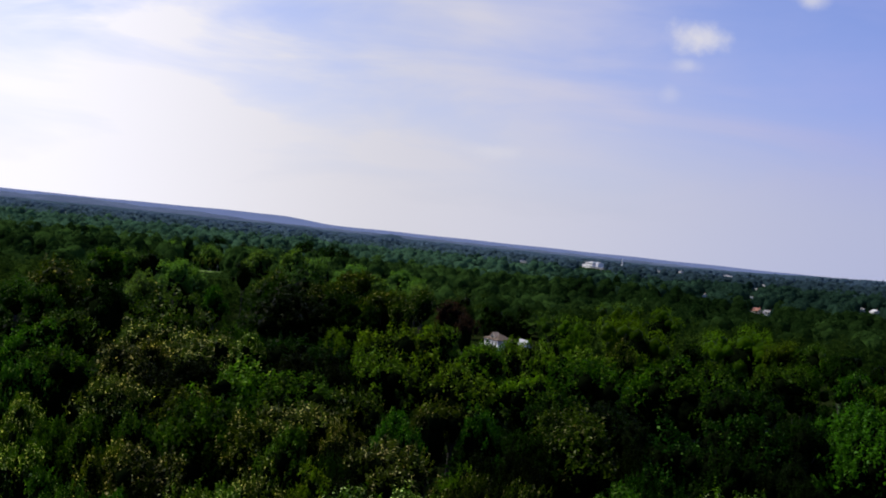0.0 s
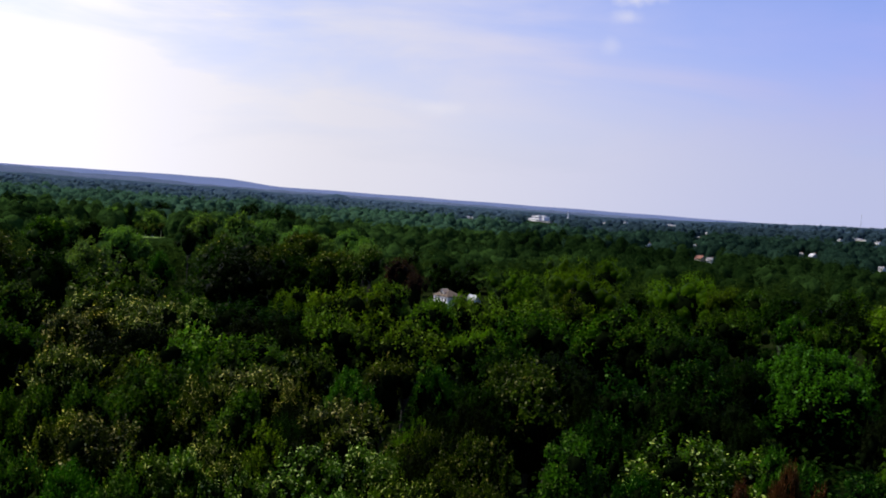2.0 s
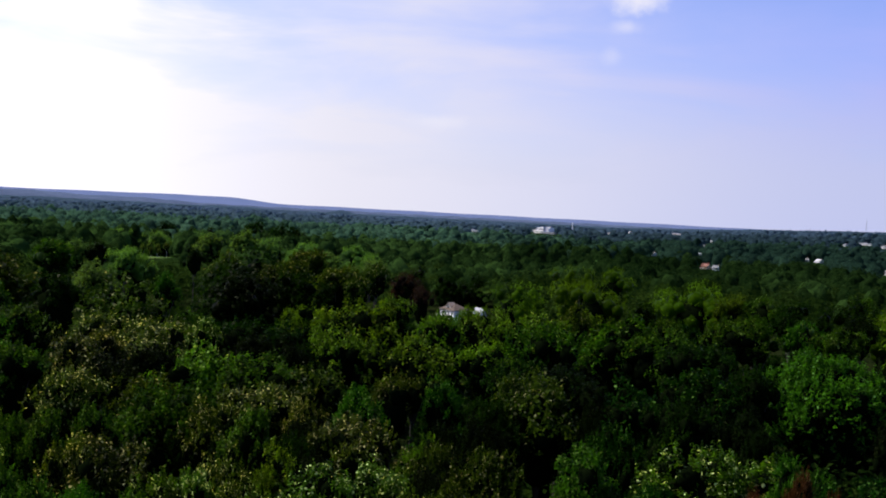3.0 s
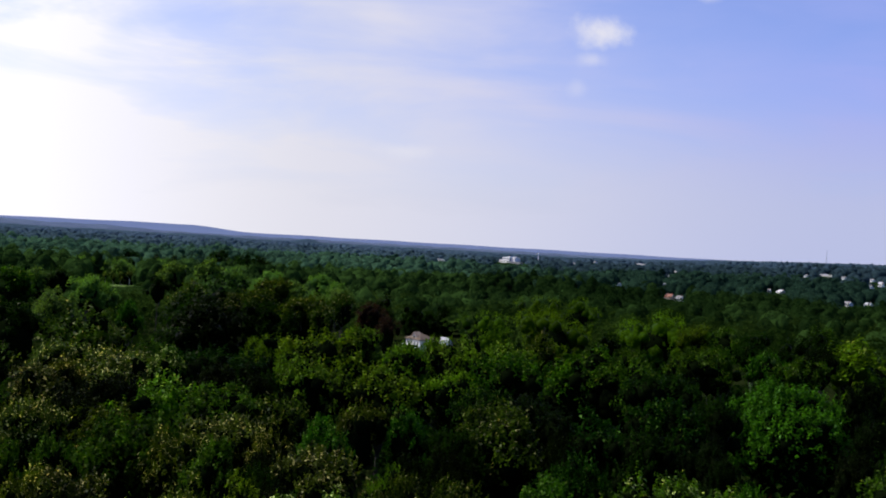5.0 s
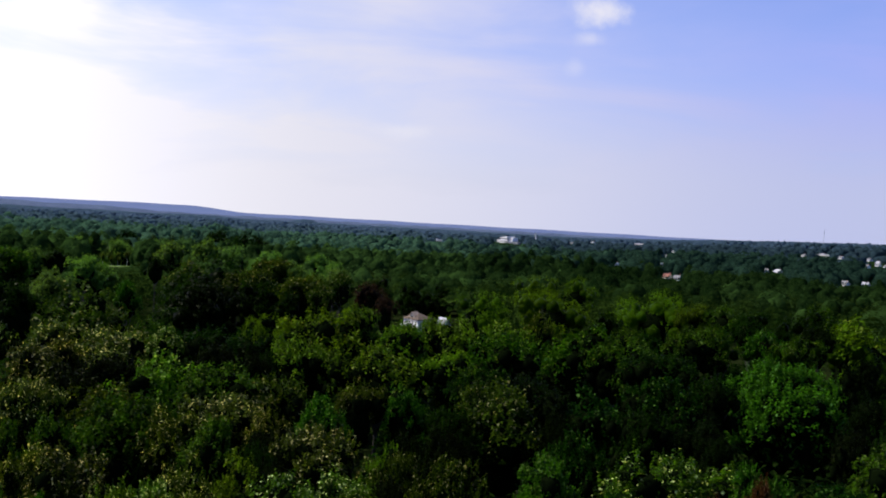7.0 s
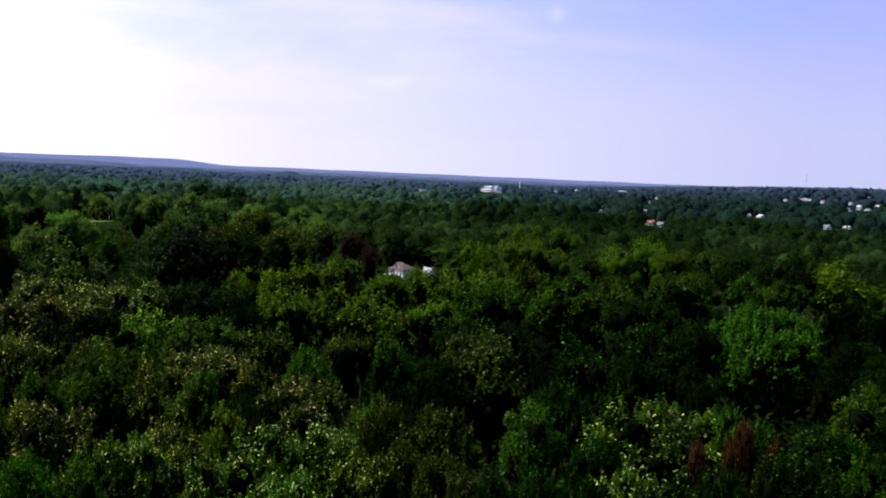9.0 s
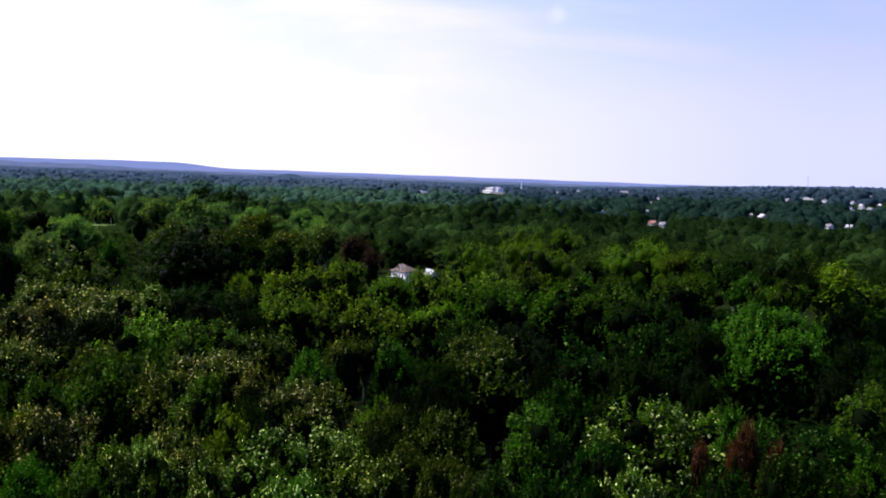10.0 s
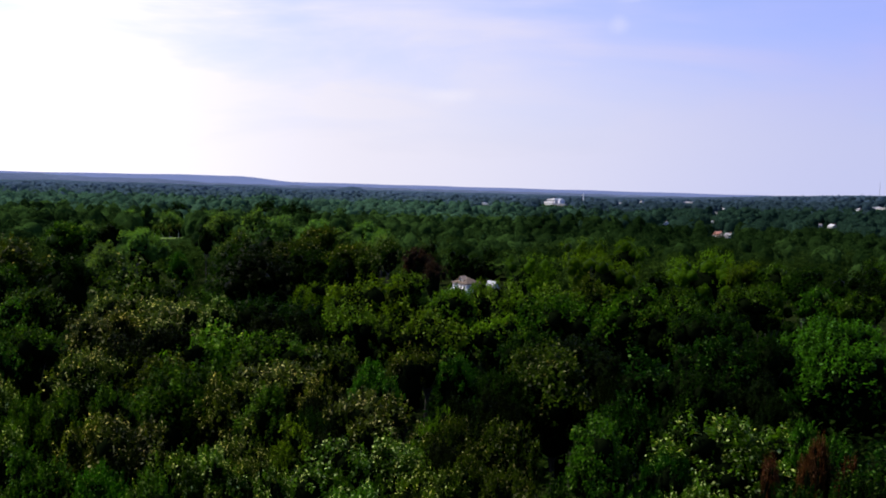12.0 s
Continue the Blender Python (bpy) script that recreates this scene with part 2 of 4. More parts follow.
def mesh_from(name, verts, faces, mats, index=None, tint=None, smooth_shade=False):
    """A mesh from numpy arrays; faces is a list of arrays with 3 or 4 corners each."""
    me = bpy.data.meshes.new(name)
    me.vertices.add(len(verts))
    me.vertices.foreach_set("co", np.ascontiguousarray(verts, np.float32).ravel())
    flat_ids = np.concatenate([f.ravel() for f in faces]).astype(np.int32)
    sizes = np.concatenate([np.full(len(f), f.shape[1], np.int32) for f in faces])
    me.loops.add(len(flat_ids))
    me.loops.foreach_set("vertex_index", flat_ids)
    me.polygons.add(len(sizes))
    me.polygons.foreach_set("loop_start", np.concatenate([[0], np.cumsum(sizes)[:-1]]).astype(np.int32))
    for m in mats:
        me.materials.append(m)
    if index is not None:
        me.polygons.foreach_set("material_index", index.astype(np.int32))
    me.polygons.foreach_set("use_smooth", np.full(len(sizes), smooth_shade))
    if tint is not None:
        me.attributes.new("tint", "FLOAT", "FACE").data.foreach_set("value", tint.astype(np.float32))
    me.update(calc_edges=True)
    return me


def polar_sheet(name, mat, radii, angles, height, wrap=False, tint=None):
    rr, aa = np.meshgrid(radii, np.radians(angles), indexing="ij")
    x, y = rr * np.sin(aa), rr * np.cos(aa)
    z = height(x, y)
    nr, na = rr.shape
    ids = np.arange(nr * na).reshape(nr, na)
    nxt = np.roll(ids, -1, 1) if wrap else ids[:, 1:]
    cur = ids if wrap else ids[:, :-1]
    quads = np.stack([cur[:-1], nxt[:-1], nxt[1:], cur[1:]], -1).reshape(-1, 4)[:, ::-1]
    verts = np.stack([x, y, z], -1).reshape(-1, 3)
    tints = None
    if tint is not None:
        c = verts[quads].mean(1)
        tints = tint(c[:, 0], c[:, 1])
    return new(name, mesh_from(name, verts, [quads], [mat], tint=tints, smooth_shade=True))


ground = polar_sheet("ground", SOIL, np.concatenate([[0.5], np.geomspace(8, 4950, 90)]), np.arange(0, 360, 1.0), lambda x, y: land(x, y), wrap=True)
tagged(ground, "dark leaf-strewn forest floor reaching the horizon", "ground", kind="structure")

# ---- trees ----
RNG = np.random.default_rng(7)


def icosphere(level):
    bm = bmesh.new()
    bmesh.ops.create_icosphere(bm, subdivisions=level, radius=1.0)
    v = np.array([p.co[:] for p in bm.verts])
    f = np.array([[p.index for p in q.verts] for q in bm.faces])
    bm.free()
    return v, f


ICO1, ICO2, ICO3 = icosphere(1), icosphere(2), icosphere(3)


def unit(a):
    return a / np.maximum(np.linalg.norm(a, axis=-1, keepdims=True), 1e-9)


def lobes_of(rng, count, radius, low, top, small=(0.15, 0.28), wild=1.0):
    """Centres and radii of the bulges that make up a crown, on an uneven dome."""
    mid, half = (low + top) / 2, (top - low) / 2
    d = unit(rng.normal(size=(count, 3)) + np.array([0, 0, 0.25]))
    d[:, 2] = np.where(d[:, 2] < -0.5, -d[:, 2], d[:, 2])
    uneven = 1.0 + 0.17 * wild * np.sin(d @ rng.normal(size=3) * 3.0 + rng.uniform(0, 6)) + 0.05 * wild * np.sin(d @ rng.normal(size=3) * 6.0 + rng.uniform(0, 6))
    r = rng.uniform(*small, count) * radius
    k = (uneven * rng.uniform(1.0 - 0.16 * wild, 1.0, count))[:, None] - (r / radius)[:, None] * 0.85
    c = d * k * np.array([radius, radius, half]) + np.array([0, 0, mid])
    c[0] = (rng.normal() * 0.12 * radius, rng.normal() * 0.12 * radius, top - r[0])
    return c, r


def leaf_quads(rng, centres, radii, count, size, per_spray, mid, up=0.3, ragged=0.5):
    """Leaves in sprays over the bulges, mostly on their outer and upper sides: corner points (n*4, 3)."""
    sprays = max(1, count // per_spray)
    which = rng.choice(len(radii), sprays, p=radii ** 2 / (radii ** 2).sum())
    out = unit(centres - np.array([0, 0, mid]))
    d = unit(unit(rng.normal(size=(sprays, 3))) + out[which] * 0.55 + np.array([0, 0, 0.5]))
    base = centres[which] + d * np.array([1.0, 1.0, 1.45]) * (radii[which] * rng.uniform(0.98 - 0.62 * ragged, 0.98 + 0.48 * ragged, sprays))[:, None]
    grow = unit(d + np.array([0, 0, 0.9]) + rng.normal(size=(sprays, 3)) * 0.3)
    n = sprays * per_spray
    s = np.repeat(np.arange(sprays), per_spray)
    along = rng.uniform(-0.3, 1.0, n)[:, None]
    shoot = size * (1.3 + 0.34 * per_spray) * rng.uniform(0.6, 1.3, sprays)
    p = base[s] + grow[s] * along * shoot[s][:, None] + rng.normal(size=(n, 3)) * size * (1.05 - 0.55 * along)
    sn = unit(d * 0.8 + np.array([0, 0, up]) + rng.normal(size=(sprays, 3)) * ragged)
    nor = unit(sn[s] + rng.normal(size=(n, 3)) * ragged * 0.6)
    a = unit(np.cross(nor, rng.normal(size=(n, 3))))
    b = np.cross(nor, a)
    ln = (size * rng.uniform(0.6, 1.25, n))[:, None]
    wd = ln * rng.uniform(0.6, 0.9, n)[:, None]
    lift = nor * ln * 0.15
    return np.stack([p - a * ln * 0.6, p + b * wd * 0.5 + lift, p + a * ln * 0.6, p - b * wd * 0.5 + lift], 1).reshape(-1, 3)


def tuft_leaves(rng, centres, radii, tufts, per_tuft, size, length, mid, ragged, patchy=0.9, lean=(-0.6, 0.0, 0.5)):
    """Leafy upright shoots over the bulges of a crown, each with leaves all round it that lean to the light: corner points (n*4, 3)."""
    full = radii ** 2 * rng.uniform(1.0 - patchy, 1.0 + 0.6 * patchy, len(radii))  # some boughs are thinly leaved
    which = rng.choice(len(radii), tufts, p=full / full.sum())
    out = unit(centres - np.array([0, 0, mid]))
    d = unit(unit(rng.normal(size=(tufts, 3))) + out[which] * 0.6 + np.array([0, 0, 0.55]))
    base = centres[which] + d * np.array([1.0, 1.0, 1.2]) * (radii[which] * rng.uniform(0.86, 1.0 + 0.3 * ragged, tufts))[:, None]
    axis = unit(d * 0.55 + np.array([0, 0, 0.85]) + rng.normal(size=(tufts, 3)) * 0.25)
    reach = length * rng.uniform(0.45, 1.35, tufts)
    n = tufts * per_tuft
    s = np.repeat(np.arange(tufts), per_tuft)
    along = np.tile((np.arange(per_tuft) + 0.5) / per_tuft, tufts) + rng.uniform(-0.08, 0.08, n)
    side = unit(np.cross(axis[s], rng.normal(size=(n, 3))))
    p = base[s] + axis[s] * (along * reach[s])[:, None] + side * (size * (1.25 - 0.95 * along) * rng.uniform(0.5, 1.1, n))[:, None]
    nor = unit(side * 0.6 + axis[s] * 0.35 + np.array([0, 0, 0.35]) + rng.normal(size=(n, 3)) * 0.35 + np.array(lean) * 0.4)
    a = unit(side * 0.9 - np.array([0, 0, 0.45]) + rng.normal(size=(n, 3)) * 0.35)
    a = unit(a - nor * (a * nor).sum(1, keepdims=True))
    b = np.cross(nor, a)
    ln = (size * rng.uniform(0.65, 1.25, n) * (1.15 - 0.45 * along))[:, None]
    wd = ln * rng.uniform(0.62, 0.92, n)[:, None]
    lift = nor * ln * 0.14
    return np.stack([p - a * ln * 0.6, p + b * wd * 0.5 + lift, p + a * ln * 0.6, p - b * wd * 0.5 + lift], 1).reshape(-1, 3)


def crown_mesh(name, rng, mat, radius, low, top, lobes, tufts, size, per_tuft, length, small, ragged, mottle, patchy=0.9, wild=1.9, leafy=False):
    """A crown: leafy shoots on many bulges, over cores coloured dark as inner shade."""
    c, r = lobes_of(rng, lobes, radius, low, top, small, wild)
    mid = (low + top) / 2
    quads = tuft_leaves(rng, c, r, tufts, per_tuft, size, length, mid, ragged, patchy)
    nq = len(quads) // 4
    # cores for the inner shade: near black, or the darkest leaf tint when leafy
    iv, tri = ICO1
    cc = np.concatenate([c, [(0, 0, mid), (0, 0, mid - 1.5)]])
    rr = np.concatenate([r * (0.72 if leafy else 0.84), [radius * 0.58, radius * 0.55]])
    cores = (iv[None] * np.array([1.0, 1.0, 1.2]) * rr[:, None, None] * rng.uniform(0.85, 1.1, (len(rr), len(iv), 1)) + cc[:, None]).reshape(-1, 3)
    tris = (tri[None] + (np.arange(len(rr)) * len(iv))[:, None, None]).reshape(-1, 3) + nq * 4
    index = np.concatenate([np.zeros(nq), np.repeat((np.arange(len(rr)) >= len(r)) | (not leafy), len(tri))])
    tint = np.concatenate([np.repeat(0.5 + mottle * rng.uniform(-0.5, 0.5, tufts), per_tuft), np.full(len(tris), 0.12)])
    return mesh_from(name, np.concatenate([quads, cores]), [np.arange(nq * 4).reshape(-1, 4), tris], [mat, SHADE_CORE], index, tint, True), c


def tube(points, radii, sides=7):
    """Verts and quads of a tapering tube along points."""
    pts = np.array(points, float)
    ang = np.arange(sides) * 2 * np.pi / sides
    rings = []
    for i, p in enumerate(pts):
        d = unit(pts[min(i + 1, len(pts) - 1)] - pts[max(i - 1, 0)])
        a = unit(np.cross(d, (0.31, 0.95, 0.05)))
        b = np.cross(d, a)
        rings.append(p + radii[i] * (np.cos(ang)[:, None] * a + np.sin(ang)[:, None] * b))
    ids = np.arange(len(pts) * sides).reshape(len(pts), sides)
    nxt = np.roll(ids, -1, 1)
    return np.concatenate(rings), np.stack([ids[:-1], nxt[:-1], nxt[1:], ids[1:]], -1).reshape(-1, 4)


def trunk_mesh(name, rng, height, low, centres, mat):
    verts, faces, at = [], [], 0

    def put(points, radii):
        nonlocal at
        v, f = tube(points, radii)
        verts.append(v)
        faces.append(f + at)
        at += len(v)

    g = 0.018 * height
    lean = rng.normal(size=2) * 0.25
    spine = [(0, 0, -0.4), (0, 0, 0.15), (0.02, 0.0, 0.9), (lean[0] * 0.4, lean[1] * 0.4, low), (lean[0], lean[1], low + (height - low) * 0.75)]
    put(spine, [g * 1.7, g * 1.45, g * 1.05, g * 0.8, g * 0.15])
    for c in centres[2:8]:
        start = np.array([lean[0] * 0.4, lean[1] * 0.4, low + rng.uniform(-0.8, 1.2)])
        mid = (start + c) / 2 + np.array([0, 0, 0.6])
        put([start, mid, c], [g * 0.5, g * 0.32, g * 0.1])
    return mesh_from(name, np.concatenate(verts), [np.concatenate(faces)], [mat], smooth_shade=True)


LABELS = {
    "maple": "leafy green maple tree in a dense summer wood",
    "hickory": "bright yellow-green hickory tree with upright leafy shoots",
    "yew": "near-black tree added to stand in for a shaded hollow",
    "elm": "maple-like tree coloured a darker green, in a dense summer wood",
    "sycamore": "rounded light green sycamore tree at the edge of a lawn",
    "broad_maple": "broad bright green maple tree standing free of its neighbours",
    "linden": "light green linden tree with many leaves coloured pale as glints",
    "birch": "slender pale green birch beside a sunny lawn",
    "oak": "dark green broad oak tree in a dense summer wood",
    "aspen": "grey-green tree with some leaves coloured pale as glints, among darker woods",
    "locust": "yellow-green feathery tree standing above the wood",
    "beech": "reddish brown copper-leaved tree among green trees",
    "copper_beech": "dark maroon copper beech beside the white house",
    "ash": "olive-brown tree with thinning leaves in the wood",
}
NOMINAL_H, NOMINAL_R = 18.0, 5.5
HALF = 5.2  # half the height of a crown
# per tier: shoots, leaf length, leaves on a shoot, its length, bulges, their size, raggedness, mottling
TIERS = (
    (500, 0.37, 14, 1.35, 40, (0.17, 0.32), 0.6, 1.0),
    (360, 0.42, 10, 1.35, 34, (0.18, 0.34), 0.6, 1.0),
    (310, 0.51, 5, 1.1, 24, (0.20, 0.36), 0.4, 0.7),
    (1350, 0.22, 13, 0.85, 90, (0.13, 0.23), 0.5, 1.0),
)
PROTO = {}


def prototype(kind, tier, variant):
    key = (kind, tier, variant)
    if key not in PROTO:
        rng = np.random.default_rng(abs(hash_of(kind)) * 100 + tier * 10 + variant)
        tufts, size, per, length, lobes, small, ragged, mottle = TIERS[tier]
        if kind in ("aspen", "linden"):  # small-leaved
            tufts, size = int(tufts * 1.15), size * 0.88
        if kind == "locust":  # feathery
            tufts, size, length = int(tufts * 1.45), size * 0.58, length * 0.8
        crown, centres = crown_mesh("crown", rng, LEAF[kind], NOMINAL_R, -HALF, HALF, lobes, tufts, size, per, length, small, ragged, mottle, *((0.25, 0.8) if tier == 3 else (0.5, 1.5, True) if tier == 2 else (0.7, 1.9)))
        PROTO[key] = (crown, trunk_mesh("trunk", rng, NOMINAL_H, 7.0, centres + np.array([0, 0, NOMINAL_H - HALF]), WHITE_BARK if kind == "birch" else BARK))
    return PROTO[key]


def hash_of(text):
    return sum((i + 1) * ord(ch) for i, ch in enumerate(text))


PLANTED = []


def plant(kind, x, y, top, r, deep=0.0, coarser=0):
    """One tree: an empty at the foot, with trunk and crown."""
    z = float(land(x, y))
    away = math.hypot(x, y)
    tier = 0 if away < 96 else 1 if away < 160 else 2
    tier = min(2, tier + coarser)
    tier = 3 if kind == "broad_maple" else tier
    crown, trunk = prototype(kind, tier, 1 if tier == 3 else len(PLANTED) % 5)
    tree = new(kind + "_tree")
    turn = 47.5 if tier == 3 else (len(PLANTED) * 137.5) % 360
    r *= 0.8 if kind == "beech" else 1.05 if kind in ("copper_beech", "broad_maple", "birch") or away > 220 else 1.15 if away > 150 else 1.3
    wide = max(r, 0.8 if kind in ("beech", "birch") else 2.4) / NOMINAL_R
    deep = deep or max(wide * 0.95, 0.7)
    tree.matrix_world = pose(x, y, z, 0, 0, turn)
    stem = new("trunk", trunk)
    stem.parent, stem.scale = tree, (wide, wide, (top - HALF * deep) / (NOMINAL_H - HALF))
    leafage = new("crown", crown)
    leafage.parent, leafage.location, leafage.scale = tree, (0, 0, top - HALF * deep), (wide * (0.88 + 0.06 * (len(PLANTED) % 5)), wide, deep)
    tagged(tree, LABELS[kind], "tree", group="trees of the near wood")
    PLANTED.append((x, y, r))
    return tree


for x, y, top, r in [
    (-17.2, 66.8, 15.7, 1.4), (-26.8, 67.3, 15.8, 2.6), (-28.7, 67.7, 15.8, 1.7), (-8.9, 78.5, 16.1, 2.9),
    (-22.9, 82.4, 16.4, 1.7), (-14.9, 85.3, 16.4, 1.5), (-37.6, 86.6, 16.7, 2.4), (-37.2, 87.5, 16.8, 2.8),
    (-19.2, 87.5, 16.5, 3.2), (-46.3, 108.4, 17.5, 2.9), (-46.2, 116.5, 17.7, 2.8), (-40.4, 117.4, 17.6, 3.8),
    (-42.5, 122.6, 17.8, 4.0), (-51.0, 126.6, 18.0, 3.7),
]:
    plant("aspen", x, y, top, r)
for x, y, top, r in [
    (-20.2, 56.6, 15.3, 1.7), (-24.5, 58.6, 15.4, 1.2), (-30.0, 60.5, 15.5, 1.6), (31.3, 63.7, 15.7, 2.3),
    (-33.4, 71.9, 16.1, 1.2), (9.1, 73.1, 15.8, 2.8), (-36.9, 73.2, 16.2, 1.5), (25.3, 73.9, 16.0, 1.9),
    (-30.6, 76.3, 16.2, 2.0), (-18.6, 77.0, 16.1, 2.5), (38.2, 78.5, 16.4, 3.9), (-29.2, 84.5, 16.5, 5.0),
    (-11.1, 89.5, 16.5, 2.4), (-48.5, 90.1, 17.0, 2.2), (-48.4, 97.9, 17.2, 3.3), (-23.3, 98.4, 17.0, 3.2),
    (-3.0, 99.6, 16.9, 2.7), (-60.2, 112.9, 17.7, 3.8), (-60.4, 123.0, 18.0, 3.6), (10.0, 128.3, 17.8, 4.6),
    (24.9, 132.3, 17.9, 3.5), (-41.7, 136.9, 18.2, 2.8), (20.1, 138.2, 18.1, 5.3), (-4.4, 138.4, 18.1, 2.1),
]:
    plant("maple", x, y, top, r)
for x, y, top, r in [
    (29.9, 145.4, 18.3, 3.0), (38.4, 146.5, 18.4, 3.9), (57.2, 149.5, 18.6, 3.6), (45.3, 153.5, 18.6, 3.3),
    (53.3, 154.7, 18.7, 2.9), (-81.4, 156.7, 19.0, 3.4), (84.3, 161.9, 19.2, 4.4), (-92.6, 167.6, 19.4, 3.6),
    (-60.2, 182.6, 19.4, 3.0), (57.2, 191.2, 19.6, 4.0), (84.1, 208.2, 20.0, 3.7), (-114.5, 252.0, 20.4, 6.1),
]:
    plant("maple", x, y, top, r)
for x, y, top, r in [
    (-7.2, 58.3, 15.3, 2.1), (-13.6, 58.4, 15.3, 1.8), (-3.2, 61.3, 15.4, 2.0), (14.9, 61.5, 15.4, 2.0),
    (-20.6, 62.7, 15.5, 1.6), (-18.1, 64.0, 15.5, 2.2), (-10.8, 64.6, 15.5, 3.3), (-34.7, 65.9, 15.9, 1.3),
    (-5.7, 68.0, 15.6, 2.6), (19.7, 76.5, 16.0, 3.8), (-41.3, 78.5, 16.5, 1.9), (-35.6, 126.4, 17.9, 2.4),
]:
    plant("linden", x, y, top, r)
for x, y, top, r in [
    (-13.9, 70.4, 15.8, 2.1), (-30.5, 104.4, 17.2, 4.3), (-7.2, 118.3, 17.5, 3.9), (2.1, 119.6, 17.5, 3.4),
    (-17.9, 124.0, 17.7, 3.7), (-4.8, 135.5, 18.0, 3.6), (9.1, 146.1, 18.3, 3.7), (2.1, 147.8, 18.3, 3.7),
    (-18.0, 148.0, 18.3, 6.1), (-0.7, 151.8, 18.4, 2.5), (-13.4, 154.8, 18.5, 3.2), (78.3, 175.2, 19.4, 7.8),
]:
    plant("hickory", x, y, top, r)
for x, y, top, r in [
    (2.6, 59.0, 15.3, 1.6), (-0.3, 62.6, 15.4, 1.8), (2.2, 70.7, 15.7, 2.1), (-1.5, 72.1, 15.8, 1.8),
    (-31.5, 89.1, 16.7, 3.4), (7.0, 93.0, 16.7, 4.0), (-17.2, 98.2, 16.9, 3.3), (-8.2, 98.8, 16.9, 2.5),
    (-53.4, 143.6, 18.4, 6.7), (16.8, 155.1, 18.5, 2.9), (-98.1, 190.8, 19.8, 6.4), (-24.4, 197.1, 19.5, 3.5),
    (-30.2, 205.4, 19.7, 5.5), (-45.8, 209.7, 19.8, 3.7), (-43.8, 228.5, 20.1, 5.4), (-61.5, 232.2, 20.2, 5.5),
    (-24.5, 232.5, 20.1, 4.3), (-46.4, 261.8, 20.4, 6.9),
]:
    plant("ash", x, y, top, r)
for x, y, top, r in [
    (5.1, 59.9, 15.3, 1.3), (19.2, 60.6, 15.4, 1.5), (8.5, 60.9, 15.4, 1.8), (25.7, 61.4, 15.5, 2.4),
    (12.6, 65.4, 15.5, 1.9), (31.0, 68.2, 15.9, 1.9), (29.2, 70.0, 15.9, 3.0), (13.0, 83.3, 16.3, 2.0),
    (16.5, 100.9, 17.0, 3.9), (26.1, 105.4, 17.2, 3.9), (5.1, 107.8, 17.2, 2.6),
]:
    plant("elm", x, y, top, r)
for x, y, top, r in [
    (-3.3, 77.7, 16.0, 1.4), (-26.0, 141.4, 18.2, 3.3), (8.6, 191.4, 19.4, 5.6), (52.7, 194.0, 19.6, 4.6),
    (24.0, 202.1, 19.6, 6.6), (49.2, 215.4, 19.9, 8.3), (35.7, 251.2, 20.4, 5.4), (25.5, 254.2, 20.4, 6.9),
]:
    plant("locust", x, y, top, r)
for x, y, top, r in [
    (-13.0, 71.6, 15.8, 1.9), (2.5, 89.0, 16.5, 2.5), (20.7, 93.1, 16.8, 2.5), (49.1, 94.1, 17.2, 3.2),
    (47.6, 96.1, 17.2, 1.8), (31.4, 107.1, 17.3, 2.6), (-21.2, 115.0, 17.5, 2.0), (29.2, 123.4, 17.7, 3.7),
    (-30.0, 128.9, 17.9, 4.7), (29.7, 167.3, 18.8, 4.0), (60.5, 167.9, 19.1, 3.5), (-77.0, 171.5, 19.3, 5.2),
    (60.8, 184.7, 19.4, 3.9), (75.9, 189.3, 19.6, 4.5), (-35.5, 190.1, 19.4, 5.6), (-57.4, 223.6, 20.0, 12.1),
    (-79.4, 263.4, 20.4, 3.4), (-109.7, 269.8, 20.4, 4.0), (9.1, 306.7, 12.4, 5.8), (-9.4, 316.7, 12.8, 6.0),
    (-21.7, 331.1, 14.2, 5.9), (1.5, 331.8, 13.2, 5.9), (-5.2, 351.6, 9.0, 5.2), (-132.9, 629.4, 18.6, 11.1),
]:
    plant("oak", x, y, top, r)
for x, y, top, r in [
    (-121.9, 630.5, 17.6, 7.4), (-182.7, 636.5, 14.4, 7.5), (-197.4, 652.8, 14.6, 6.9), (-221.1, 666.5, 16.1, 7.8),
    (-167.3, 703.0, 18.7, 9.1),
]:
    plant("oak", x, y, top, r)
for x, y, top, r in [
    (-80.7, 198.0, 19.8, 5.2), (-87.7, 233.6, 20.4, 4.1), (-27.1, 240.4, 20.2, 4.3), (-88.8, 241.6, 20.4, 5.7),
    (-42.3, 264.9, 20.4, 5.5), (-115.1, 268.0, 20.4, 4.9), (-31.0, 274.3, 20.4, 4.1), (-56.6, 307.8, 20.5, 6.3),
    (-40.6, 324.7, 20.5, 5.7), (-96.3, 339.3, 20.5, 6.2), (-74.8, 343.2, 20.5, 6.3), (-95.7, 384.6, 20.5, 6.8),
    (-208.6, 543.7, 12.6, 8.3), (-182.7, 543.9, 11.8, 13.4), (-162.4, 549.8, 12.5, 11.3),
]:
    plant("sycamore", x, y, top, r)
for x, y, top, r in [
    (-10.2, 179.0, 19.1, 1.9), (-15.0, 199.1, 19.6, 3.9),
]:
    plant("copper_beech", x, y, top, r)
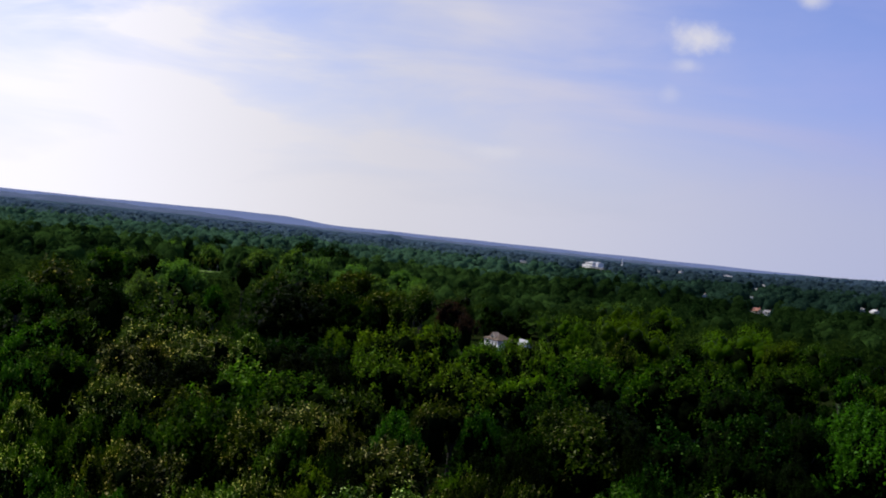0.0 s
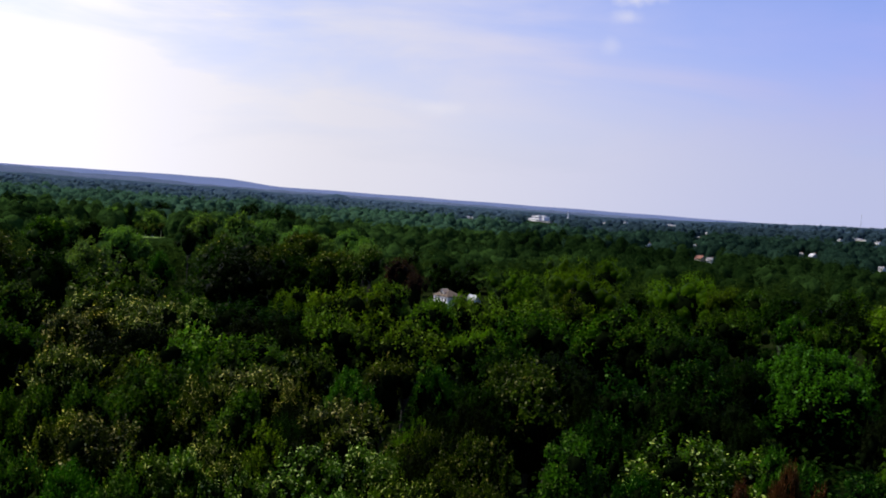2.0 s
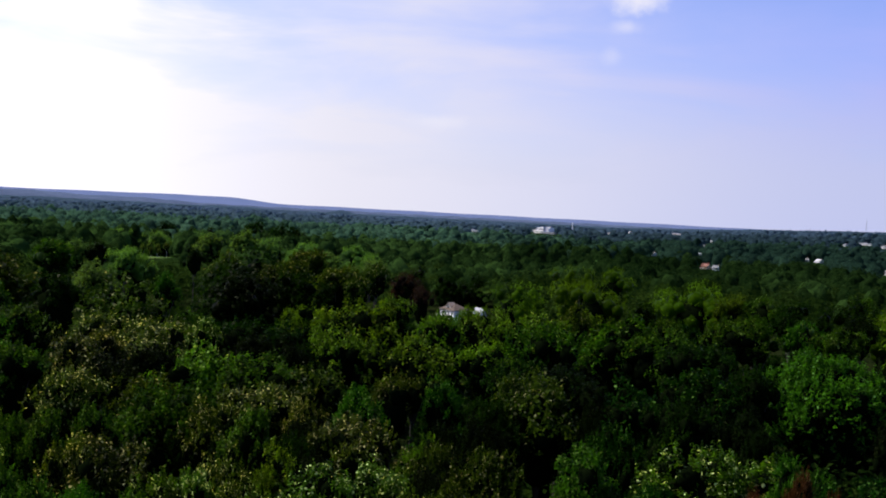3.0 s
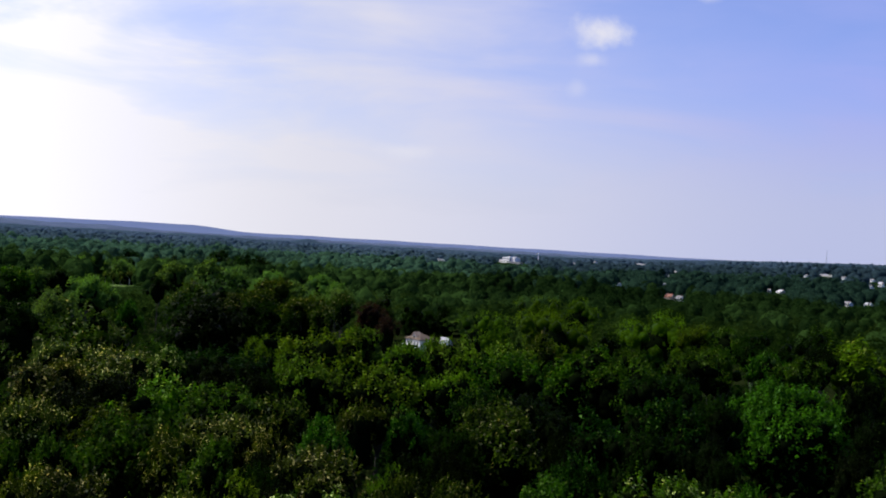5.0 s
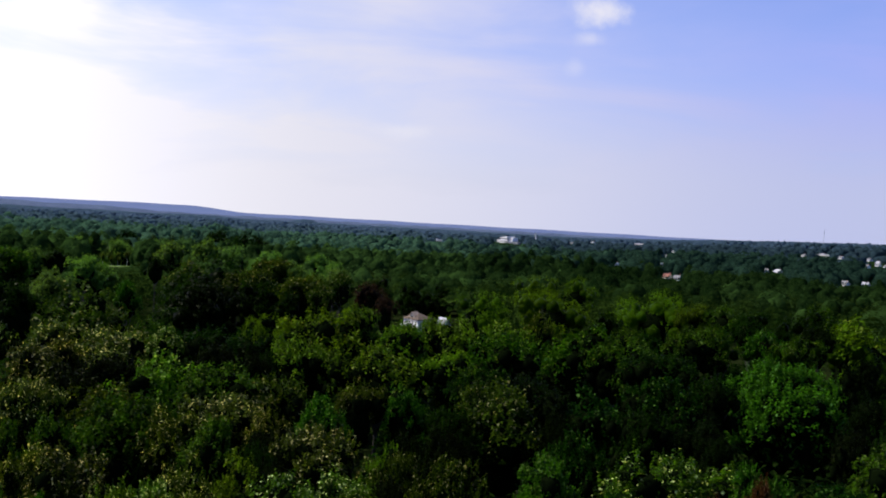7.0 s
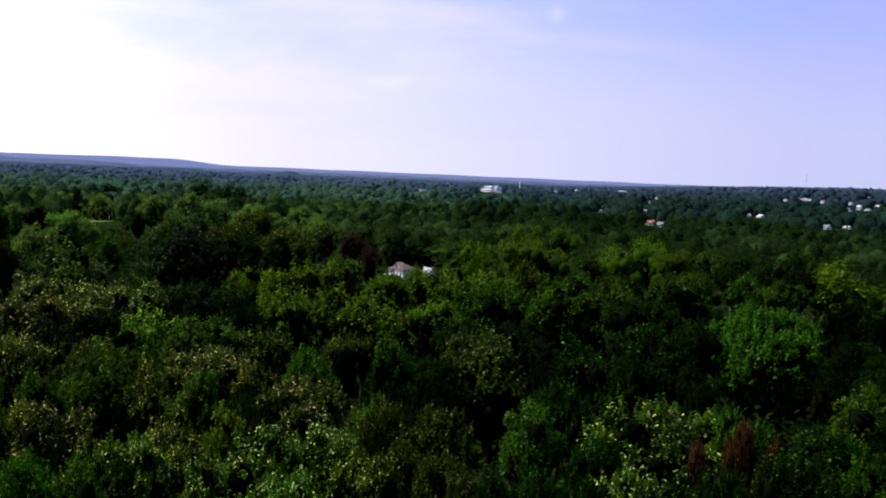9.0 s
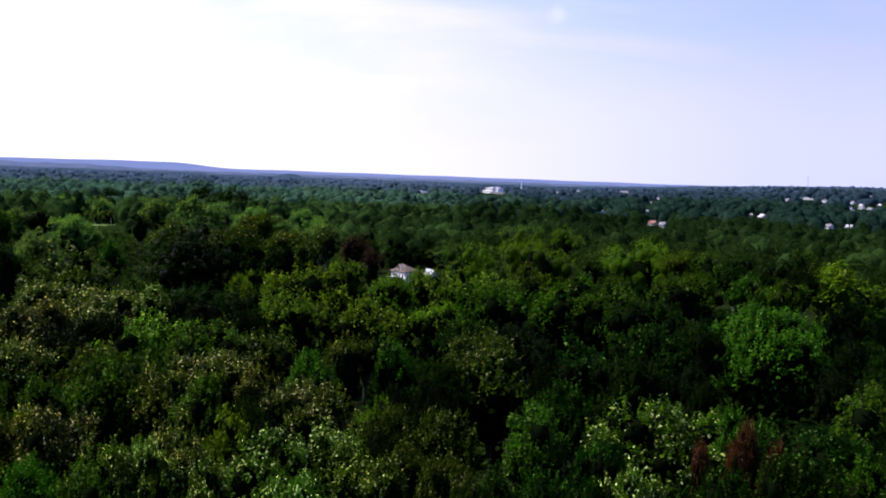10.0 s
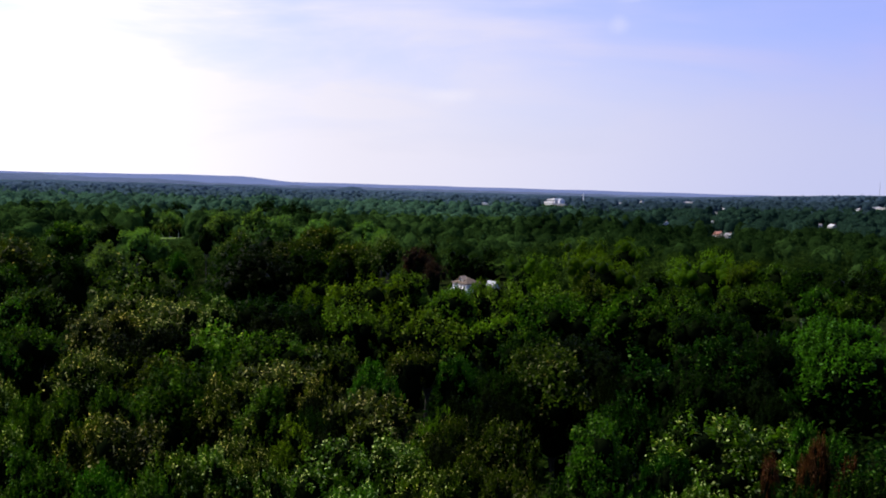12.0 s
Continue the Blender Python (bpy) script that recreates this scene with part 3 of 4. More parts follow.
# trees added where the wood shows black gaps; their colour paints that shade
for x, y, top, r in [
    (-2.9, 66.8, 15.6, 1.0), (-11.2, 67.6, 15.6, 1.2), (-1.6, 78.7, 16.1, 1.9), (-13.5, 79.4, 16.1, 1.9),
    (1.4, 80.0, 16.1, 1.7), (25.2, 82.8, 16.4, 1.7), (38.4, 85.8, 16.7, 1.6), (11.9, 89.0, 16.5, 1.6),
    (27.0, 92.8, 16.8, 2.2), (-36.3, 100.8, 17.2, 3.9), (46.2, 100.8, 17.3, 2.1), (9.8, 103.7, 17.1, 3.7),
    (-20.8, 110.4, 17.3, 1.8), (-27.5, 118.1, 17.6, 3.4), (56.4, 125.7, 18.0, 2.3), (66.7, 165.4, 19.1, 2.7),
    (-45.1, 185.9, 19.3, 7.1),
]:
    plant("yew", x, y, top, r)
for x, y, top, r in [
    (23.5, 62.6, 15.6, 0.6), (25.7, 66.6, 15.8, 0.7), (20.6, 67.2, 15.7, 0.7), (22.9, 67.4, 15.7, 0.9),
    (24.8, 70.2, 15.9, 0.5),
]:
    plant("beech", x, y, top, r)

plant("broad_maple", 47.6, 126.5, 16.4, 8.9, 1.6)  # the broad maple that stands free
# a sunny lawn with young birches, glimpsed between the trees
for dx, dy, top, r in [(-6.5, 3.0, 6.5, 1.5), (-3.2, 5.0, 7.4, 1.7), (-1.0, 1.0, 5.6, 1.2), (1.6, 4.0, 7.0, 1.6), (3.8, 0.5, 5.2, 1.2), (6.4, 5.5, 7.8, 1.8)]:
    plant("birch", -183.5 + dx, 529.0 + dy, top, r, 0.42)
bm = bmesh.new()
bmesh.ops.create_circle(bm, cap_ends=True, segments=40, radius=15.0)
for p in bm.verts:
    k = 1.0 + 0.12 * math.sin(3 * math.atan2(p.co.y, p.co.x))
    px, py = -183.5 + p.co.x * k, 529.0 + p.co.y * k
    p.co = (px, py, float(land(px, py)) + 0.12)
lawn_mesh = bpy.data.meshes.new("lawn")
bm.to_mesh(lawn_mesh)
bm.free()
lawn_mesh.materials.append(LAWN)
tagged(new("lawn", lawn_mesh), "sunny mown lawn between the trees", "lawn", kind="structure")

# the rest of the near wood: lower trees that fill the gaps
# darkest leaf colours only, so the filled gaps still look like shade
KINDS = ["elm", "oak", "oak", "elm", "elm"]
# dark hollows between the crowns, with no tall growth: x, y, radius
HOLLOWS = [(57.0, 118.0, 5.0), (56.0, 106.0, 4.5), (60.0, 128.0, 4.0), (52.0, 104.0, 4.0), (66.0, 134.0, 5.0), (42.5, 110.0, 6.0), (68.2, 140.3, 6.2), (54.7, 117.7, 4.6), (38.2, 124.7, 4.6), (74.0, 141.2, 5.3)]
tries = 0
while len(PLANTED) < 300 and tries < 20000:
    tries += 1
    away = math.sqrt(RNG.uniform(46.0 ** 2, 205.0 ** 2))
    az = RNG.uniform(-35, 33)
    x, y = away * math.sin(radians(az)), away * math.cos(radians(az))
    r = RNG.uniform(3.0, 5.0)
    loose = 0.86 if away < 120 else 0.74
    if all((x - a) ** 2 + (y - b) ** 2 > (loose * (r + c)) ** 2 for a, b, c in PLANTED) and all((x - a) ** 2 + (y - b) ** 2 > (r + c) ** 2 for a, b, c in HOLLOWS):
        top = float(RNG.uniform(6.0, 10.5)) + away / 90.0
        if abs(x / y * 284 + 6) < 14 and y > 130:  # the house is seen over these
            top = min(top, EYE - 31.6 * y / 284 - 0.5)
        plant(KINDS[int(RNG.integers(len(KINDS)))], round(x, 1), round(y, 1), top, r, 0.0, 1)

# ---- woods beyond, past counting ----
# places of the houses on the rise: x, y, width, style
COTTAGES = [
    (360.7, 2284.7, 16, 0), (161.8, 882.7, 8, 0), (362.1, 1491.1, 9, 0), (168.4, 707.8, 10, 2), (173.9, 698.6, 7, 0), (305.9, 898.7, 10, 0), (314.2, 886.3, 11, 1),
    (522.9, 1375.5, 9, 0), (560.2, 1335.2, 10, 0), (315.7, 743.1, 10, 0), (337.2, 754.1, 11, 1), (373.8, 758.0, 13, 1), (579.0, 1288.5, 11, 0), (523.7, 1140.7, 9, 0),
    (518.4, 1106.8, 9, 0), (596.0, 1246.8, 13, 1), (601.4, 1215.2, 13, 0), (601.0, 1169.8, 14, 1),
]
COTTAGES += [(725.5, 1554.5, 10, 0), (941.5, 1860.6, 18, 1), (-804.8, 1584.6, 9, 0), (293.6, 1249.4, 8, 0), (261.1, 1926.1, 11, 0), (214.0, 924.0, 9, 1), (485.5, 1085.9, 11, 0), (566.8, 1235.5, 13, 1)]
HALLS = [(444.4, 2156.0, 30), (558.4, 1390.5, 22), (-8.8, 1551.0, 22)]
GLIMPSED = [(-15.7, 553.7, 1.2), (-65.0, 360.5, 1.2), (106.4, 203.7, 1.8)]
# over the trees one sees: x, y, lowest height in sight, half the width
VIEWS = [(-6.0, 284.0, 3.6, 12.0), (121.0, 1727.0, 1.0, 28.0)]
VIEWS += [(-183.5, 529.0, -1.5, 12.0)]
VIEWS += [(x, y, float(land(x, y)) + 2.9, wd * 0.4 + 1.5) for x, y, wd, _ in COTTAGES] + [(x, y, float(land(x, y)) + 3.6, wd * 0.3 + 2.0) for x, y, wd in HALLS]
VIEWS += [(x, y, float(land(x, y)) + 4.5, half) for x, y, half in GLIMPSED]
CLEAR = [(-183.5, 529.0, 13.0), (-4.0, 284.0, 8.0), (121.0, 1727.0, 30.0)] + [(x, y, wd * 0.5) for x, y, wd, _ in COTTAGES] + [(x, y, wd * 0.4) for x, y, wd in HALLS] + [(x, y, 6.0) for x, y, _ in GLIMPSED]


def scatter(near, far, spacing, az0, az1, seed, gap=0.8):
    """Uneven places over a sector, thinned so that crowns only touch."""
    rng = np.random.default_rng(seed)
    n = int((far ** 2 - near ** 2) / 2 * radians(az1 - az0) / (spacing ** 2) * 1.0)
    r = np.sqrt(rng.uniform(near ** 2, far ** 2, n))
    a = np.radians(rng.uniform(az0, az1, n))
    x, y = r * np.sin(a), r * np.cos(a)
    ok = np.ones(n, bool)
    for cx, cy, cr in CLEAR + [(p[0], p[1], p[2] * gap) for p in PLANTED]:
        ok &= (x - cx) ** 2 + (y - cy) ** 2 > (cr + 2.0 * gap) ** 2
    edge = (near + (far - near) * 0.1 * rng.random(n) < r) & (r < far - (far - near) * 0.28 * rng.random(n))
    ok &= edge | (near < 100)
    return x[ok], y[ok]


def bumpy(x, y, size, seed):
    """Smooth lattice noise over the plan, -1 to 1."""
    table = np.random.default_rng(seed).uniform(-1, 1, (256, 256))
    gx, gy = x / size, y / size
    ix, iy = np.floor(gx).astype(int), np.floor(gy).astype(int)
    fx, fy = gx - ix, gy - iy
    fx, fy = fx * fx * (3 - 2 * fx), fy * fy * (3 - 2 * fy)
    g = lambda a, b: table[a % 256, b % 256]
    return (g(ix, iy) * (1 - fx) + g(ix + 1, iy) * fx) * (1 - fy) + (g(ix, iy + 1) * (1 - fx) + g(ix + 1, iy + 1) * fx) * fy


def woodland(name, mat, x, y, lobes, leaves, size, seed, rmin, rmax, label, tall=(8.0, 18.0), bright=0.8, coarse=True, dome=None):
    """Many crowns in one mesh: bulges and loose leaf sprays each."""
    rng = np.random.default_rng(seed)
    protos = []
    iv, tri = ICO1 if coarse else ICO2
    for _ in range(12):
        if dome:  # one rounded head with knobs, and leafy twigs standing off it
            dv, df = dome
            knobs = unit(rng.normal(size=(9, 3)) + np.array([0, 0, 0.4]))
            swollen = 0.80 + 0.26 * np.exp((dv @ knobs.T - 1.0) / 0.09).max(1) + 0.12 * np.sin(dv @ rng.normal(size=3) * 2.6 + rng.uniform(0, 6)) + rng.uniform(-0.12, 0.12, len(dv))
            core = dv * swollen[:, None]
            q = leaf_quads(rng, knobs * 0.62, np.full(9, 0.42), leaves, size, 2, 0.0, 0.3, 0.3) if leaves else np.zeros((0, 3))
            protos.append((q, core, df[core[df].mean(1)[:, 2] > -0.45]))
            continue
        if lobes > 1:
            c, r = lobes_of(rng, lobes, 1.0, -0.8, 1.0, (0.34, 0.52) if lobes < 12 else (0.2, 0.36))
        else:
            c, r = np.zeros((1, 3)), np.ones(1)
        q = leaf_quads(rng, c, r, leaves, size, 2, 0.0, 0.3, 0.14) if leaves else np.zeros((0, 3))
        bump = 1.0 + (0.35 if leaves else 0.2) * np.sin(iv @ rng.normal(size=(3, 3)) * 3.0).prod(1) + rng.uniform(-0.1, 0.1, len(iv)) * (1.0 if leaves else 0.4)
        core = (iv[None] * bump[None, :, None] * (r * (0.82 if coarse and leaves else 0.95))[:, None, None] + c[:, None]).reshape(-1, 3)
        faces = (tri[None] + (np.arange(len(r)) * len(iv))[:, None, None]).reshape(-1, 3)
        m = core[faces].mean(1)
        keep = (m[:, 2] > -0.35) & (np.linalg.norm(m[:, None] - c[None], axis=2) > r[None] * 0.72).all(1)
        protos.append((q, core, faces[keep]))
    V, Q, T, tq, tt, at = [], [], [], [], [], 0
    z0 = land(x, y)
    away, az = np.hypot(x, y), np.arctan2(x, y)
    left_haze = 1.0 * smooth(150.0, 800.0, away) * (0.6 - 1.45 * smooth(-8.0, 16.0, np.degrees(az)))  # sun-side haze put into the tint: paler left, darker right, with distance
    broad = 0.26 + 1.3 * left_haze + 0.5 * bumpy(x, y, 42.0, 9) + 0.4 * bumpy(x, y, 160.0, 10)
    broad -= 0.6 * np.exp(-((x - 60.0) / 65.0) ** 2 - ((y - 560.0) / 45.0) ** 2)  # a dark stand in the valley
    swell = 3.0 * bumpy(x, y, 65.0, 8)
    top = np.full(len(x), 99.0)
    for hx, hy, hz, half in VIEWS:
        hr, ha = math.hypot(hx, hy), math.atan2(hx, hy)
        aim = (np.abs(az - ha) * away < half + 1.5) & (away < hr + 4.0)
        top[aim] = np.minimum(top[aim], (EYE + (hz - EYE) * away[aim] / hr - z0[aim]) - 1.2)
    for i in range(len(x)):
        q, core, faces = protos[i % 12]
        r = rng.uniform(rmin, rmax)
        h = min(rng.triangular(tall[0], 0.45 * tall[0] + 0.55 * tall[1], tall[1]) + swell[i], top[i])
        k = rng.uniform(0, 2 * np.pi)
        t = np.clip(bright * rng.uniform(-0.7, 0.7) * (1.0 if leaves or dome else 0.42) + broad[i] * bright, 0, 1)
        if h < 3.0:
            continue
        r = min(r, h * 0.6 + 2.0)
        m = np.array([[np.cos(k) * r, -np.sin(k) * r * 0.8, 0], [np.sin(k) * r, np.cos(k) * r * 0.8, 0], [0, 0, min(r, 7.0) * rng.uniform(0.72, 1.05) * (1.25 if dome else 1.0)]])
        o = np.array([x[i], y[i], z0[i] + h - m[2, 2]])
        V += [q @ m.T + o, core @ m.T + o]
        nq = len(q) // 4
        Q.append(np.arange(nq * 4).reshape(-1, 4) + at)
        T.append(faces + at + nq * 4)
        tq.append(np.full(nq, t))
        tt.append(np.full(len(faces), t))
        at += nq * 4 + len(core)
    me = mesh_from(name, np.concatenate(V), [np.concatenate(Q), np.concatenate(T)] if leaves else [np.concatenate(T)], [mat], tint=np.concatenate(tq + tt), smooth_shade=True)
    return tagged(new(name, me), label, "woodland", kind="stuff")


x, y = scatter(40, 215, 5.6, -40, 40, 10, 0.45)
# tint held near its dark end to paint the shade under the trees
woodland("understorey", WOODS, x, y, 6, 40, 0.26, 20, 2.4, 3.8, "low undergrowth between the near trees, coloured dark for shade", (4.0, 8.5), 0.3)
x, y = scatter(180, 430, 10.0, -37, 37, 11)
woodland("woodland_mid", WOODS, x, y, 22, 110, 0.10, 21, 4.6, 8.2, "dense green summer woodland of broadleaf crowns", (9.0, 15.5), 0.8)
x, y = scatter(330, 720, 9.4, -37, 37, 12)
woodland("woodland_slope", SLOPE_WOODS, x, y, 1, 42, 0.17, 22, 3.6, 7.4, "dense green woodland canopy further off", (8.0, 17.0), 0.9, dome=ICO2)
x, y = scatter(620, 1250, 12.5, -37, 37, 15)
woodland("woodland_valley", VALLEY_WOODS, x, y, 1, 9, 0.25, 25, 4.5, 8.5, "rounded green crowns of the valley woodland", (8.0, 17.0), 0.9, dome=ICO2)
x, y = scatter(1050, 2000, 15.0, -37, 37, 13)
woodland("woodland_far", FAR_WOODS, x, y, 1, 0, 0.4, 23, 5.5, 9.5, "far woodland canopy below the horizon, coloured bluish for haze", (8.5, 16.0), 0.8, dome=ICO1)
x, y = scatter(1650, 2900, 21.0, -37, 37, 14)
woodland("woodland_horizon", HAZY_WOODS, x, y, 1, 0, 0.5, 24, 8.0, 14.0, "far woodland near the horizon, coloured pale blue for haze", (8.0, 15.0), dome=ICO1)


def canopy(x, y):
    return land(x, y) + 12.0 + 1.2 * bumpy(x, y, 11.0, 1) + 1.4 * bumpy(x, y, 45.0, 2) + 1.4 * bumpy(x, y, 210.0, 3)


below = polar_sheet("woodland_below", SLOPE_WOODS, np.geomspace(430, 2450, 90), np.arange(-37, 37.01, 0.25), lambda x, y: land(x, y) + 2.4 + 1.2 * bumpy(x, y, 14.0, 6) - 4.5 * np.exp(-((x + 180.0) ** 2 + (y - 520.0) ** 2) / (2 * 20.0 ** 2)), tint=lambda x, y: 0.3 + 0.1 * bumpy(x, y, 50.0, 4))
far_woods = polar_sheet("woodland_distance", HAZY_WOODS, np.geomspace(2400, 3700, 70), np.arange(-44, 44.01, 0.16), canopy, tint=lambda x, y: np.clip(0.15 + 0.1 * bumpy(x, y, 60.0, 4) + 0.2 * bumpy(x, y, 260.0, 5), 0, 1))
tagged(below, "lower leaves that close the gaps between far crowns", "woodland", kind="stuff")
tagged(far_woods, "unbroken forest running to the horizon, coloured blue for haze", "woodland", kind="stuff")
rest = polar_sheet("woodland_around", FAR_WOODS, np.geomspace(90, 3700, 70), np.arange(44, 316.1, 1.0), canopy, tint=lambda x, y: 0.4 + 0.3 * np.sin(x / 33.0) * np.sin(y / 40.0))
tagged(rest, "green forest canopy all round the clearing", "woodland", kind="stuff")


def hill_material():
    """Hills at the edge of sight, glowing pale blue in place of distance haze."""
    m, n = material("haze_glow_hills")
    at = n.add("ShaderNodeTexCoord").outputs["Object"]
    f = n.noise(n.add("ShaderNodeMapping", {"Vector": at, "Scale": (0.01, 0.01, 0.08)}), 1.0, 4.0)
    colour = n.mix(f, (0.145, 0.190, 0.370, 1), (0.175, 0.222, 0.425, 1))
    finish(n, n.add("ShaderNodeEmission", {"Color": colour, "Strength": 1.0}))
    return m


def hill_line(name, mat, dist, line, label="hills along the horizon, coloured pale blue for haze"):
    """A far ridge as a thick banked wall of land; line gives its height over the angle."""
    az = np.arange(-60, 60.01, 0.1)
    a = np.radians(az)
    z = line(az)
    rows = [(dist - 150, -5.0 + 0 * z), (dist, z), (dist + 200, -5.0 + 0 * z)]
    verts = np.concatenate([np.stack([d * np.sin(a), d * np.cos(a), h], -1) for d, h in rows])
    n = len(az)
    i = np.arange(n - 1)
    quads = np.concatenate([np.stack([k * n + i, k * n + i + 1, (k + 1) * n + i + 1, (k + 1) * n + i], -1) for k in range(2)])
    return tagged(new(name, mesh_from(name, verts, [quads], [mat], smooth_shade=True)), label, "hills", kind="structure")


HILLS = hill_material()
# the nearer ridge has the haze in its blue-grey base colour
hill_line("backdrop_ridge", plain_material("haze_blue_ridge", (0.070, 0.095, 0.150), (0.095, 0.125, 0.190), 0.004, 1.0, 0.0, 0.0), 3800.0, lambda az: EYE + 3800.0 * np.tan(np.radians(-0.34 + 0.22 * smooth(-14.0, -24.0, az) * (1 + 0.25 * np.sin(az * 0.9)) + 0.015 * np.sin(az * 3.1))))
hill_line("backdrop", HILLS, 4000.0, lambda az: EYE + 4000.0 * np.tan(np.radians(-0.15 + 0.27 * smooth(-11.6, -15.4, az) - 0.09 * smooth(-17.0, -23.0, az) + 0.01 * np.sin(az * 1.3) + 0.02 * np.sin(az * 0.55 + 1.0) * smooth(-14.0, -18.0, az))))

# ---- buildings ----


def part(name, bm, mat, parent, label=""):
    me = bpy.data.meshes.new(name)
    bm.to_mesh(me)
    bm.free()
    me.materials.append(mat)
    ob = new(name, me)
    ob.parent = parent
    return tagged(ob, label)


def box(bm, x0, x1, y0, y1, z0, z1):
    vs = [bm.verts.new(p) for p in ((x0, y0, z0), (x1, y0, z0), (x1, y1, z0), (x0, y1, z0), (x0, y0, z1), (x1, y0, z1), (x1, y1, z1), (x0, y1, z1))]
    for f in ((3, 2, 1, 0), (4, 5, 6, 7), (0, 1, 5, 4), (1, 2, 6, 5), (2, 3, 7, 6), (3, 0, 4, 7)):
        bm.faces.new([vs[i] for i in f])
    return bm



def boxes(*dims):
    bm = bmesh.new()
    for d in dims:
        box(bm, *d)
    return bm


def gable_body(wd, dp, h, ridge):
    """Walls with gable ends; the ridge runs along x."""
    bm = bmesh.new()
    a, b = wd / 2, dp / 2
    pts = [(-a, -b, 0), (a, -b, 0), (a, b, 0), (-a, b, 0), (-a, -b, h), (a, -b, h), (a, b, h), (-a, b, h), (-a, 0, ridge), (a, 0, ridge)]
    vs = [bm.verts.new(p) for p in pts]
    for f in ((0, 1, 5, 4), (2, 3, 7, 6), (1, 2, 6, 9, 5), (3, 0, 4, 8, 7), (3, 2, 1, 0), (4, 5, 9, 8), (6, 7, 8, 9)):
        bm.faces.new([vs[i] for i in f])
    return bm


def gable_roof(wd, dp, h, ridge, over=0.45, thick=0.22):
    """Two roof slabs with eaves."""
    bm = bmesh.new()
    a = wd / 2 + over
    slope = (ridge - h) / (dp / 2)
    for s in (-1, 1):
        y1, z1 = s * (dp / 2 + over), h - slope * over
        pts = [(-a, 0, ridge), (a, 0, ridge), (a, y1, z1), (-a, y1, z1)]
        lo = [bm.verts.new((p[0], p[1], p[2] + 0.03)) for p in pts]
        hi = [bm.verts.new((p[0], p[1], p[2] + 0.03 + thick)) for p in pts]
        bm.faces.new(hi)
        bm.faces.new(lo[::-1])
        for i in range(4):
            bm.faces.new((lo[i], lo[(i + 1) % 4], hi[(i + 1) % 4], hi[i]))
    bmesh.ops.recalc_face_normals(bm, faces=bm.faces)
    return bm


def hip_roof(wd, dp, h, top, over=0.5, thick=0.2):
    bm = bmesh.new()
    a, b = wd / 2 + over, dp / 2 + over
    r = max(wd - dp, 0.6) / 2
    low = [bm.verts.new(p) for p in ((-a, -b, h), (a, -b, h), (a, b, h), (-a, b, h))]
    eave = [bm.verts.new((v.co.x, v.co.y, h + thick)) for v in low]
    e, g = bm.verts.new((-r, 0, top)), bm.verts.new((r, 0, top))
    for i in range(4):
        bm.faces.new((low[i], low[(i + 1) % 4], eave[(i + 1) % 4], eave[i]))
    bm.faces.new(low[::-1])
    for f in ((eave[0], eave[1], g, e), (eave[1], eave[2], g), (eave[2], eave[3], e, g), (eave[3], eave[0], e)):
        bm.faces.new(f)
    return bm


def window_on(parent, x, y, z, wd=0.9, ht=1.3, side=-1):
    """A framed window on a wall that faces along y."""
    y0, y1 = sorted((y, y + side * 0.06))
    f = 0.09
    frame_ = part("window", boxes((x - wd / 2, x - wd / 2 + f, y0, y1, z, z + ht), (x + wd / 2 - f, x + wd / 2, y0, y1, z, z + ht), (x - wd / 2 + f, x + wd / 2 - f, y0, y1, z, z + f), (x - wd / 2 + f, x + wd / 2 - f, y0, y1, z + ht - f, z + ht)), WHITE_WALL, parent)
    part("pane", boxes((x - wd / 2 + f, x + wd / 2 - f, y + side * 0.012 - 0.008, y + side * 0.012 + 0.008, z + f, z + ht - f)), GLASS, frame_)


def cottage(wall_mat, roof_mat, label):
    """A gabled house, 10 m wide."""
    home = new("house")
    wd, dp, h, ridge = 10.0, 7.5, 5.0, 7.8
    wall = part("wall", gable_body(wd, dp, h, ridge), wall_mat, home)
    roof = part("roof", gable_roof(wd, dp, h, ridge), roof_mat, home)
    part("chimney", boxes((2.2, 3.0, 0.6, 1.4, 6.6, 8.9), (2.1, 3.1, 0.5, 1.5, 8.9, 9.05)), BRICKWORK, roof)
    for x in (-3.6, -1.2, 1.2, 3.6):
        window_on(wall, x, -dp / 2, 3.1)
        if x != 1.2:
            window_on(wall, x, -dp / 2, 0.9)
    part("door", boxes((0.75, 1.65, -dp / 2 - 0.05, -dp / 2, 0.0, 2.05)), BRICKWORK, home, "brown front door")
    return tagged(home, label, "house", group="houses on the wooded rise")


styles = [cottage(WHITE_WALL, GREY_ROOF, "white house with a grey gabled roof among trees"), cottage(CREAM_WALL, LIGHT_ROOF, "cream house with a pale grey roof among trees"), cottage(CREAM_WALL, RED_ROOF, "cream house with a red roof among trees")]
used = set()
for i, (x, y, wd, style) in enumerate(COTTAGES + [(x, y, 9.5, 0) for x, y, _ in GLIMPSED]):
    k = 0.2 + 0.46 * wd / 10.0
    m = pose(x, y, float(land(x, y)) - 0.05, 0, 0, -math.degrees(math.atan2(x, y)) * 0.5 - 48 + (i * 47) % 40 - 20) @ Matrix.Diagonal((k, max(k, 0.8), max(0.8, min(k, 1.0)), 1))
    if style in used:
        copy_thing(styles[style], m)
    else:
        styles[style].matrix_world = m
        used.add(style)


